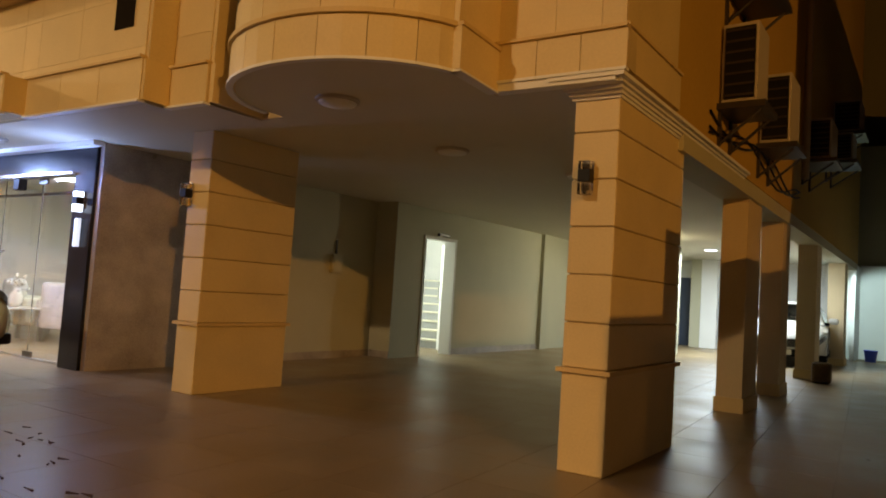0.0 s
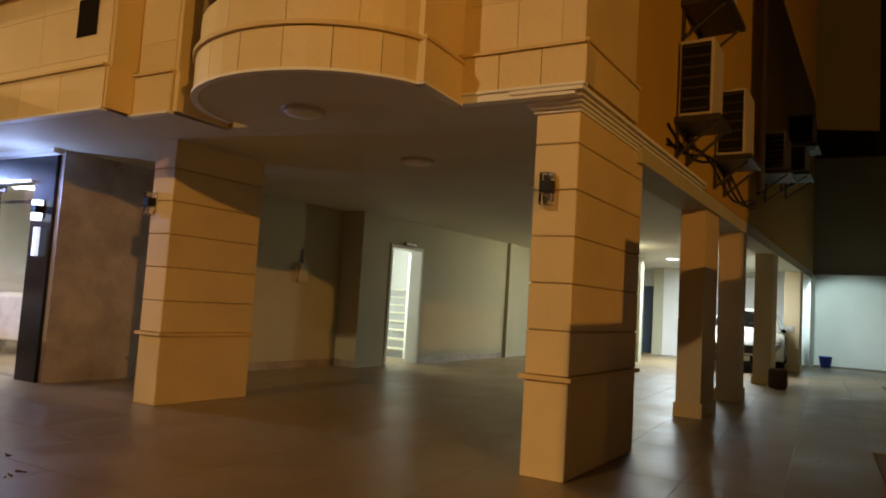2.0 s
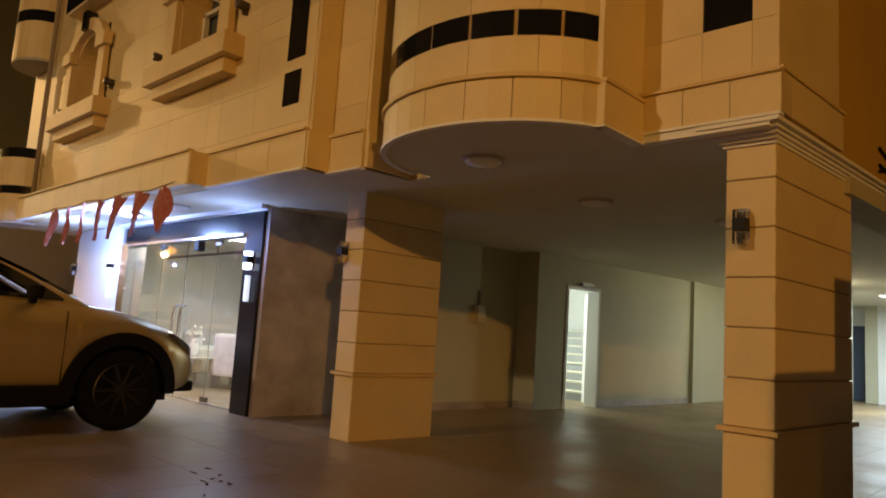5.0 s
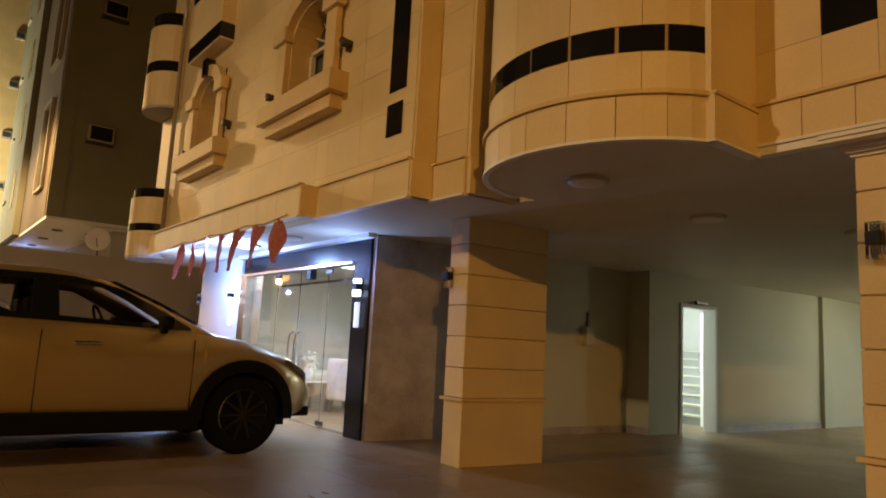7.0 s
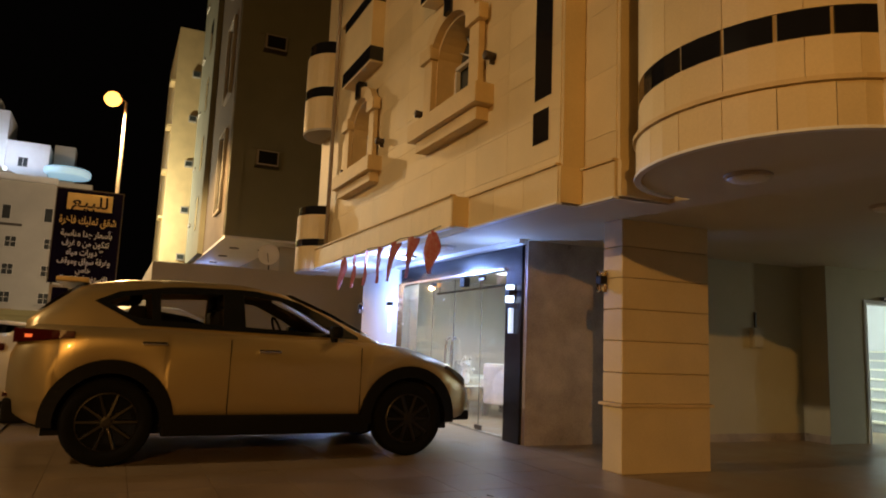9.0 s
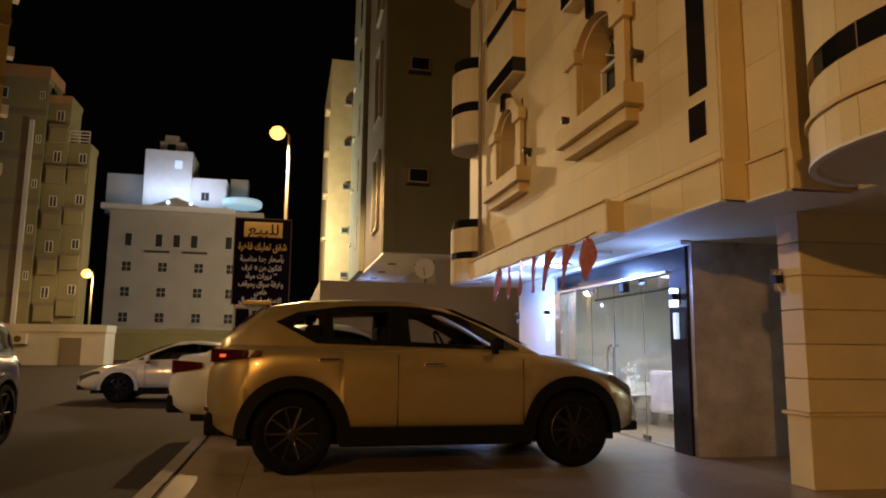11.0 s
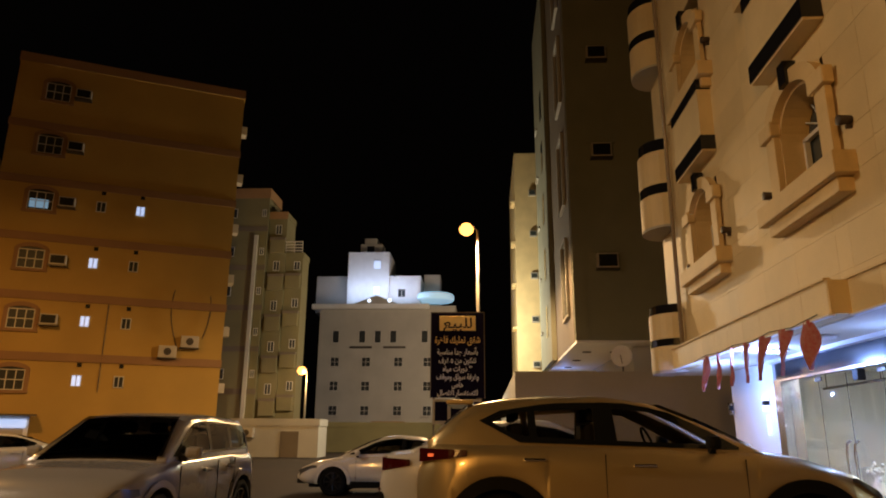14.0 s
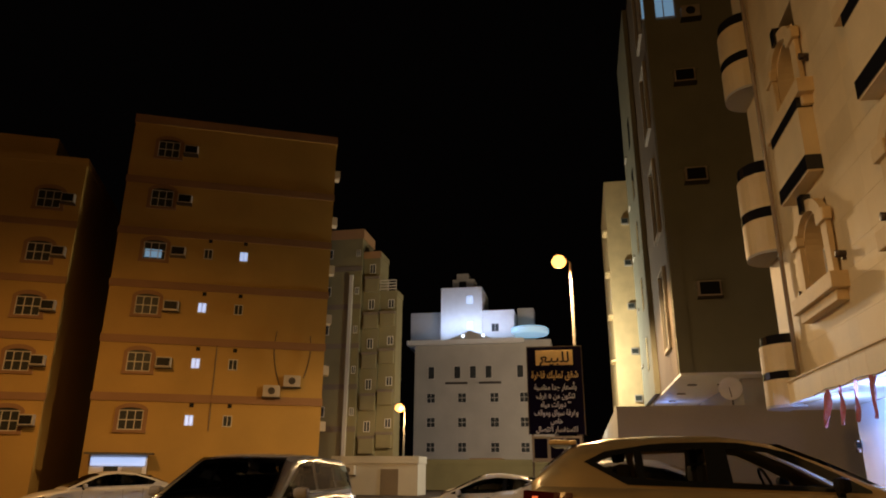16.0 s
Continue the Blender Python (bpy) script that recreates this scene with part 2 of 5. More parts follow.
CLAD = []
A_X, B_X = -5.97, -9.55
HOLES = []
for xc in (A_X, B_X):
    HOLES += [(xc - 0.62, xc + 0.62, 4.10, 5.35), (xc - 0.62, xc + 0.62, 7.20, 8.90), (xc - 0.62, xc + 0.62, 10.75, 12.4)]
clad_wall("wall_facade", -11.42, -3.70, ZS, 14.0, YW, HOLES, 0.92, 0.46, "cream stone slab facade with arched windows")
clad_wall("wall_pier", -3.68, -3.20, ZS, 14.0, -0.70, [], 0.5, 0.62, "narrow stone pier beside the bow")
clad_wall("wall_corner", -0.84, 0.05, 2.87, 14.0, -0.15, [(-0.42, -0.10, 3.23, 3.75)], 0.55, 0.72, "stone corner wall over the pillar")
setting(bx("wall_pier_return", (-3.70, YW + 0.012, ZS, -3.66, -0.5, 14.0), STONE), "stone return of the facade", "wall")
setting(bx("wall_pier_side", (-3.20, -0.69, ZS, -3.16, -0.02, 14.0), STONE), "stone return of the pier", "wall")
setting(bx("wall_recess", (-3.16, -0.15, ZS, -2.84, 0.05, 14.0), STONE_TRIM), "recess between pier and bow", "wall")
setting(bx("window_1", (-3.13, -0.17, 2.86, -2.91, -0.152, 14.0), BLACKGLASS), "tall dark glass strip in the recess", "window")
setting(bx("wall_bow_return", (-0.88, -0.70, ZS, -0.84, -0.10, 14.0), STONE), "stone return beside the bow", "wall")
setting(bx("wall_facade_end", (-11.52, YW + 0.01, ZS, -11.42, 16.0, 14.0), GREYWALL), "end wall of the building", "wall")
setting(bx("roof", (-12.8, -0.6, 13.9, 0.0, 16.5, 14.2), PLASTER), "flat roof slab", "roof")
# alley side of the upper floors
sw = setting(skew_part("wall_alley_side", (-0.2, -0.13, ZS, 0.05, 16.5, 14.0), OCHRE), "plastered side wall over the alley", "wall")
setting(skew_part("trim_side_band", (0.05, -0.15, 2.60, 0.09, 0.95, 2.865), STONE), "stone band round the corner", "trim")
setting(skew_part("beam_alley", (-0.30, 1.25, 2.36, 0.04, 16.5, ZS + 0.004), PLASTER), "plastered edge beam over the pillars", "beam")

# bow: bands of stone with a strip of black tiles
bow_wall = empty("wall_bow", kind="structure", label="rounded stone bow with a black tile strip", category="wall")


def arc_piece(name, i0, i1, z0, z1, off, mat, parent, thick=0.16, gap=0.004, pts=None, c=(-1.85, -0.36)):
    """Piece of a curved wall between two stations of its plan line."""
    pts = pts or BOW
    bm = bmesh.new()
    outer, inner = [], []
    for k in range(i0, i1 + 1):
        p = Vector((*pts[k], 0))
        d = (p - Vector((*c, 0))).normalized()
        if k == i0:
            p = p.lerp(Vector((*pts[k + 1], 0)), gap * 4)
        if k == i1:
            p = p.lerp(Vector((*pts[k - 1], 0)), gap * 4)
        outer.append(p + d * off)
        inner.append(p + d * (off - thick))
    prism(bm, [(p.x, p.y) for p in outer] + [(p.x, p.y) for p in inner[::-1]], z0, z1)
    return part(name, bm, mat, parent)


for z0, z1, off, mat, step, nm in ((ZS, 2.79, 0.02, STONE, 2, "stone"), (2.795, 2.825, 0.045, STONE_TRIM, 18, "moulding"), (2.83, 3.085, 0.0, STONE, 3, "stone"),
                                   (3.09, 3.26, 0.004, BLACKGLASS, 2, "black_tile"), (3.265, 3.95, 0.0, STONE, 3, "stone"), (3.955, 4.6, 0.0, STONE, 3, "stone"),
                                   (4.605, 5.6, 0.0, STONE, 3, "stone"), (5.605, 14.0, 0.0, STONE, 6, "stone"), (ZS - 0.02, ZS - 0.001, 0.035, WHITE, 18, "drip_edge")):
    for i in range(0, 18, step):
        arc_piece(nm, i, min(18, i + step), z0, z1, off, mat, bow_wall, thick=0.05 if nm == "drip_edge" else 0.16, gap=0.02 if nm == "black_tile" else 0.004)
arc_piece("backing", 0, 18, ZS + 0.01, 13.9, -0.012, FACADE_JOINT, bow_wall)

# fascia bands under the facade
def band(name, x0, x1, y, z0, z1, mat, label, n=0, depth=0.2):
    b = empty(name, kind="structure", label=label, category="trim")
    bx("backing", (x0, y + 0.01, z0 + 0.004, x1, y + depth, z1 - 0.004), FACADE_JOINT, b)
    n = n or max(1, round((x1 - x0) / 0.62))
    for i in range(n):
        a, c = x0 + (x1 - x0) * i / n, x0 + (x1 - x0) * (i + 1) / n
        bx("stone", (a + 0.003, y, z0, c - 0.003, y + 0.03, z1), mat, b)
    bx("drip_edge", (x0, y - 0.02, z0 - 0.02, x1, y + 0.05, z0 - 0.001), WHITE, b)
    bx("moulding", (x0, y - 0.025, z1, x1, y + 0.05, z1 + 0.022), STONE_TRIM, b)
    return b


band("trim_band", -5.47, -3.68, YW - 0.03, ZS, 2.87, STONE, "stone fascia band under the facade")
band("trim_band_entrance", -11.42, -5.47, YW - 0.24, ZS, 2.87, STONE, "projecting stone fascia band over the entrance", depth=0.3)
setting(bx("trim_band_end", (-5.475, YW - 0.235, ZS, -5.45, YW - 0.02, 2.87), STONE), "end face of the projecting band", "trim")
band("trim_band_pier", -3.68, -3.18, -0.73, ZS, 2.84, STONE, "stone band on the pier", n=1)
band("trim_band_corner", -0.84, 0.09, -0.19, 2.59, 2.845, STONE, "stone band over the corner pillar", n=3)
setting(bx("trim_pier_side", (-3.20, -0.70, ZS, -3.13, -0.15, 2.84), STONE), "side of the pier band", "trim")
setting(bx("trim_facade_side", (-3.70, YW - 0.02, ZS, -3.65, -0.70, 2.86), STONE), "side of the facade band", "trim")
setting(bx("trim_bow_side", (-0.87, -0.71, ZS, -0.81, -0.16, 2.80), STONE), "side of the bow band", "trim")
setting(bx("trim_corner_soffit", (-0.84, -0.19, ZS - 0.004, 0.02, -0.09, 2.578), WHITE), "white soffit edge at the corner", "trim")

# dark stone inlays on the facade
for nm, d in (("slot_inlay", (-4.14, YW - 0.006, 3.62, -3.85, YW + 0.02, 13.5)), ("square_inlay", (-4.16, YW - 0.006, 3.17, -3.89, YW + 0.02, 3.50)), ("corner_inlay", (-0.42, -0.14, 3.23, -0.10, -0.02, 3.75))):
    tagged(bx(nm, d, BLACKGLASS), "black polished stone inlay in the cream facade", "inlay", group="black inlays")

# ---------- pillars ----------
LEDGE, COURSE = 0.655, 0.316


def clad_pillar(u0, v0, u1, v1, label, top=ZS):
    p = empty("pillar", label=label, category="pillar", group="clad pillars")
    skew_part("core", (u0 + 0.015, v0 + 0.015, 0, u1 - 0.015, v1 - 0.015, top), JOINT, p)
    z = LEDGE + 0.018
    cuts = [(0.0, LEDGE - 0.012)]
    k = 1
    while z < top - 0.05:
        nz = min(LEDGE + COURSE * k, top)
        cuts.append((z + 0.004, nz - 0.004))
        z, k = nz, k + 1
    for c, d in cuts:
        bm = bmesh.new()
        skew_box(bm, u0, v0, c, u1, v1, d)
        bmesh.ops.bevel(bm, geom=list(bm.edges), offset=0.006, segments=1, affect="EDGES")
        part("stone", bm, STONE, p)
    skew_part("ledge", (u0 - 0.03, v0 - 0.03, LEDGE - 0.012, u1 + 0.03, v1 + 0.03, LEDGE + 0.018), STONE_TRIM, p)
    return p


clad_pillar(-0.308, 0.0, 0.0, 1.42, "cream stone-clad corner pillar with grooved courses")
clad_pillar(-4.24, 0.0, -3.945, 1.09, "cream stone-clad pillar with grooved courses beside the lobby")
# capital of the corner pillar and the cornice along the alley
cap = empty("trim_cornice", kind="structure", label="white moulded cornice on the corner pillar", category="trim")
for front, side, z0, z1 in ((0.02, 0.015, 2.450, 2.470), (0.05, 0.03, 2.472, 2.492), (0.09, 0.05, 2.494, 2.516), (0.15, 0.075, 2.518, 2.538), (0.205, 0.11, 2.540, 2.566)):
    skew_part("moulding", (-0.308 - side, -front, z0, side * 0.85, 1.42, z1), WHITE, cap)
    skew_part("moulding", (-0.25, 1.422, z0, side * 0.85, 3.4, z1), WHITE, cap)
setting(bx("trim_bow_moulding", (-0.885, -0.715, 2.800, -0.795, -0.19, 2.826), STONE_TRIM), "stone moulding round the bow return", "trim")
setting(bx("trim_bow_drip", (-0.88, -0.72, ZS - 0.02, -0.795, -0.195, ZS - 0.007), WHITE), "white drip edge of the bow return", "trim")
setting(skew_part("wall_corner_side", (0.052, -0.148, 2.89, 0.072, 0.92, 14.0), STONE), "stone cladding turning the corner to the alley", "wall")
setting(skew_part("trim_side_moulding", (0.05, -0.17, 2.867, 0.105, 0.96, 2.889), STONE_TRIM), "stone moulding over the corner band", "trim")

for v0, v1, w in ((3.84, 4.55, 0.27), (6.0, 6.55, 0.27), (9.35, 9.95, 0.30), (14.0, 14.6, 0.34)):
    p = empty("pillar", label="plain plastered pillar along the alley", category="pillar", group="alley pillars")
    skew_part("shaft", (-w, v0, 0.16, 0.0, v1, 2.36), CREAM_PLASTER, p)
    skew_part("plinth", (-w - 0.02, v0 - 0.02, 0, 0.02, v1 + 0.02, 0.16), STONE_TRIM, p)

# ---------- parking bay walls ----------
setting(skew_part("wall_marble", (-6.02, 0.06, 0, -5.80, 2.62, ZS), MARBLE), "brown-grey marble side wall of the lobby", "wall")
setting(skew_part("wall_west", (-6.02, 2.62, 0, -5.78, 4.62, ZS), PLASTER), "cream plaster wall of the parking bay", "wall")
setting(skew_part("wall_corner_post", (-5.98, 4.62, 0, -5.37, 5.20, ZS), PLASTER), "plaster corner before the stair door", "wall")
stairw = bmesh.new()
skew_box(stairw, -5.57, 5.20, 0, -5.37, 5.36, ZS)
skew_box(stairw, -5.57, 5.36, 2.06, -5.37, 6.32, ZS)
skew_box(stairw, -5.57, 6.32, 0, -5.37, 9.60, ZS)
setting(part("wall_stair", stairw, PLASTER), "grey-green plaster wall with the stair door", "wall")
setting(skew_part("wall_niche", (-5.57, 9.6, 0, -5.29, 9.9, ZS), PLASTER), "plaster return at the end of the wall", "wall")
setting(skew_part("wall_niche_back", (-5.57, 9.9, 0, -5.37, 17.0, ZS), PLASTER), "plaster wall further in", "wall")
setting(skew_part("wall_mid", (-5.4, 12.2, 0, -3.2, 12.4, ZS), PLASTER), "plaster cross wall at the rear", "wall")
setting(skew_part("wall_back", (-5.6, 17.0, 0, 0.0, 17.2, ZS), WHITE), "white rear wall of the parking hall", "wall")
for u0, v0, u1, v1 in ((-5.78, 2.62, -5.765, 4.62), (-5.37, 6.34, -5.355, 9.6), (-5.78, 4.605, -5.37, 4.62)):
    setting(skew_part("baseboard", (u0, v0, 0, u1, v1, 0.11), MARBLE), "stone skirting along the plaster wall", "baseboard")
# stair room behind the door
setting(bx("wall_stairwell_back", (-8.2, 5.0, 0, -8.1, 9.7, 2.5), WHITE), "white stairwell wall", "wall")
setting(bx("wall_stairwell_left", (-8.2, 4.95, 0, -5.25, 5.05, 2.5), WHITE), "white stairwell wall", "wall")
setting(bx("wall_stairwell_right", (-8.2, 9.7, 0, -4.95, 9.8, 2.5), WHITE), "white stairwell wall", "wall")
st = empty("staircase", (0, 0, 0), label="white stone stair rising behind the door", category="stairs")
# risers coloured darker than the treads, as shade, so the steps stand out
for i in range(8):
    y = 7.0 + 0.28 * i
    bx("step", (-8.09, y, 0.0, sx(-5.58, y), y + 0.28, 0.17 * (i + 1) - 0.03), STEP_SHADED, st)
    bx("tread", (-8.09, y - 0.02, 0.17 * (i + 1) - 0.03, sx(-5.58, y), y + 0.28, 0.17 * (i + 1)), CEILING, st)
d1 = empty("door_1", kind="structure", label="white framed stair door, leaf standing open", category="door")
skew_part("door_frame", (-5.58, 5.36, 0, -5.35, 5.41, 2.06), WHITE, d1)
skew_part("door_frame", (-5.58, 6.27, 0, -5.35, 6.32, 2.06), WHITE, d1)
skew_part("door_frame", (-5.58, 5.41, 2.01, -5.35, 6.27, 2.06), WHITE, d1)
bm = bmesh.new()
prism(bm, [(-4.97, 6.27), (-5.58, 6.90), (-5.55, 6.93), (-4.94, 6.30)], 0.01, 2.0)
leaf = part("door_leaf", bm, WHITE, d1, "white door leaf swung open inwards")
bm = bmesh.new()
for z in (0.95, 1.25):
    tube(bm, (-5.45, 6.76, z), (-5.49, 6.72, z), 0.01)
tube(bm, (-5.49, 6.72, 0.93), (-5.49, 6.72, 1.27), 0.014)
part("handle", bm, STEEL, leaf, "curved steel pull handle")
skew_part("door_closer", (-5.345, 5.7, 2.07, -5.29, 6.0, 2.12), METAL, d1)
mb = empty("meter_box", label="small grey electric box on the plaster wall", category="electric box")
skew_part("body", (-5.78, 3.62, 1.30, -5.72, 3.82, 1.58), PLASTER, mb)
skew_part("cover", (-5.72, 3.64, 1.32, -5.71, 3.80, 1.56), PLASTER, mb)
skew_part("conduit", (-5.78, 3.71, 1.58, -5.755, 3.735, 1.80), METAL, mb)


def ceiling_disc(x, y, lit=False, label="round flush ceiling lamp, switched off"):
    c = empty("ceiling_lamp", (x, y, ZS), label=label, category="lamp", group="ceiling lamps")
    bm = bmesh.new()
    lathe(bm, [(0.17, 0.004), (0.17, -0.025), (0.15, -0.032)], 32)
    part("rim", bm, WHITEPLASTIC, c, smooth=False)
    bm = bmesh.new()
    lathe(bm, [(0.148, -0.03), (0.13, -0.045), (0.06, -0.055)], 32)
    part("diffuser", bm, LAMPGLOW if lit else WHITE, c, smooth=True)
    return c


LAMPGLOW = glowing("lamp_diffuser", (0.85, 0.95, 1.0), 4.0)
ceiling_disc(-2.11, 1.38)
ceiling_disc(-2.05, -0.42)
ceiling_disc(-1.35, 2.9)
# added lit disc for the bay's fill lamp, kept out of view
ceiling_disc(-2.35, 9.7, True, "added ceiling lamp hidden by the corner pillar, switched on")
ceiling_disc(-1.72, 12.6, True, "round flush ceiling lamp glowing in the rear hall")
ceiling_disc(-7.0, -0.55, False, "round recessed lamp in the entrance soffit")
ceiling_disc(-8.4, -0.55, True, "round lamp glowing in the entrance soffit")
# rear hall: blue door, white post, parked car seen far in
d2 = setting(skew_part("door_2", (-4.5, 16.93, 0, -4.0, 16.99, 2.0), material("blue_grey_paint", (0.05, 0.07, 0.12), 0.5)), "dark blue door in the rear wall", "door")
setting(skew_part("column_rear", (-3.76, 16.3, 0, -3.32, 16.6, ZS), WHITE), "white post in the rear hall", "column")
setting(skew_part("column_rear_green", (-4.05, 16.32, 0, -3.77, 16.6, ZS), PLASTER), "grey-green post in the rear hall", "column")

# ---------- alley ----------
setting(skew_part("wall_boundary", (1.80, 4.0, 0, 2.0, 18.4, 7.0), ROUGHWALL), "rough plastered wall of the next plot", "wall")
setting(skew_part("wall_boundary_low", (1.80, -0.6, 0, 2.0, 4.0, 2.2), ROUGHWALL), "lower rough wall of the next plot", "wall")
# added out of view: casts the shadow on the corner pillar's lower side
setting(bx("wall_unseen_blocker", (2.05, -1.85, 0, 2.25, -0.6, 1.72), ROUGHWALL), "unseen low wall added to shade the corner pillar's foot", "wall")
ew = setting(skew_part("wall_alley_end", (0.0, 18.0, 0, 2.4, 18.2, 2.58), WHITE), "white wall closing the alley", "wall")
setting(skew_part("wall_alley_upper", (-0.2, 18.25, 2.4, 2.4, 18.5, 6.0), PLASTER), "dark plaster wall above the alley end", "wall")
setting(skew_part("wall_far_upper", (-3.0, 19.5, 4.0, 1.5, 20.0, 16.0), GREYWALL), "back of the building behind the alley", "wall")
setting(skew_part("wall_alley_return", (-0.1, 16.6, 0, 0.0, 18.0, ZS), WHITE), "white return wall by the alley end", "wall")
bk = empty("bucket", (sx(0.35, 17.0), 17.0, 0), label="blue plastic bucket standing by the wall", category="bucket")
bm = bmesh.new()
lathe(bm, [(0.12, 0.0), (0.16, 0.28), (0.17, 0.28), (0.17, 0.30), (0.15, 0.30), (0.11, 0.03)], 20)
part("pail", bm, material("blue_plastic", (0.03, 0.06, 0.45), 0.4), bk, smooth=True)
sk = tagged(bx("sack", (sx(0.0, 8.9) + 0.02, 8.75, 0, sx(0.0, 8.9) + 0.32, 9.05, 0.34), material("brown_sack", (0.10, 0.06, 0.03), 0.9, vary=0.3, scale=9, bump=0.6), bevel=0.06), "brown filled sack leaning by the pillar", "sack")


def ac_unit(u, v, z, w=0.34, d=0.75, h=0.62, label="boxy outdoor cooling unit on a wall bracket"):
    """Outdoor unit hung on the alley wall; w out of the wall, d along it."""
    a = empty("cooling_unit", (sx(u, v), v, z), -math.degrees(math.atan(SK)), label=label, category="air conditioner", group="alley cooling units")
    bx("casing", (0.02, 0, 0.0, 0.02 + w, d, h), WHITEPLASTIC, a, bevel=0.015)
    g = bx("grille", (0.045, -0.012, 0.04, w - 0.005, -0.001, h - 0.04), BLACK, a)
    for i in range(7):
        zz = 0.06 + (h - 0.14) * i / 6
        bx("slat", (0.055, -0.02, zz, w - 0.015, -0.013, zz + 0.02), METAL, a)
    bx("tray", (0.0, -0.06, -0.06, 0.1 + w, d + 0.06, -0.004), METAL, a)
    for y in (0.0, d - 0.04):
        bx("bracket", (0.0, y, -0.38, 0.03, y + 0.04, -0.06), METAL, a)
        bm = bmesh.new()
        tube(bm, (0.02, y + 0.02, -0.36), (0.05 + w, y + 0.02, -0.07), 0.015, seg=8)
        part("strut", bm, METAL, a)
    return a


ac_unit(0.05, 2.2, 2.98, w=0.31, d=0.45, h=0.74)
ac_unit(0.05, 3.9, 2.98, w=0.31, d=0.6, h=0.78)
ac_unit(0.05, 7.0, 3.42, w=0.36, h=0.6)
ac_unit(0.05, 10.4, 4.6, w=0.45, h=0.6)
ac_unit(0.05, 2.3, 4.15, h=0.6)
ac_unit(0.05, 9.6, 3.9, w=0.4, h=0.5)
bm = bmesh.new()
tube(bm, (sx(0.16, 6.6), 6.6, 3.05), (sx(0.16, 6.6), 6.6, 9.0), 0.05, seg=12)
dp = tagged(part("drain_pipe", bm, material("old_pipe", (0.35, 0.28, 0.2), 0.35), smooth=True), "painted drain pipe on the alley wall", "pipe")
for i in range(3):
    cu = bpy.data.curves.new("cable", "CURVE")
    cu.dimensions, cu.bevel_depth, cu.bevel_resolution = "3D", 0.011, 2
    sp = cu.splines.new("POLY")
    sp.points.add(14)
    for k in range(15):
        y = 1.9 + 0.35 * k
        sp.points[k].co = (sx(0.065, y), y, 2.85 - 0.12 * math.sin(k * 0.65 + i) - 0.04 * i, 1)
    cu.materials.append(BLACK)
    tagged(new("cable", cu), "loose black cable sagging along the alley wall", "cable", group="alley cables")

# ---------- windows of the facade ----------
PANE = material("window_pane", (0.05, 0.06, 0.06), 0.07, vary=0.3, bump=0.0)
FAR_PANE = material("dusty_pane", (0.03, 0.033, 0.033), 0.45, vary=0.3, bump=0.0, spec=0.25)
SASH = material("white_sash", (0.6, 0.58, 0.52), 0.45, vary=0.05, bump=0.0)


def arch_points(w, z0, spring, top, n=14):
    pts = [(-w, z0), (-w, spring)]
    for i in range(1, n):
        a = math.pi - math.pi * i / n
        pts.append((w * math.cos(a), spring + (top - spring) * math.sin(a)))
    return pts + [(w, spring), (w, z0)]


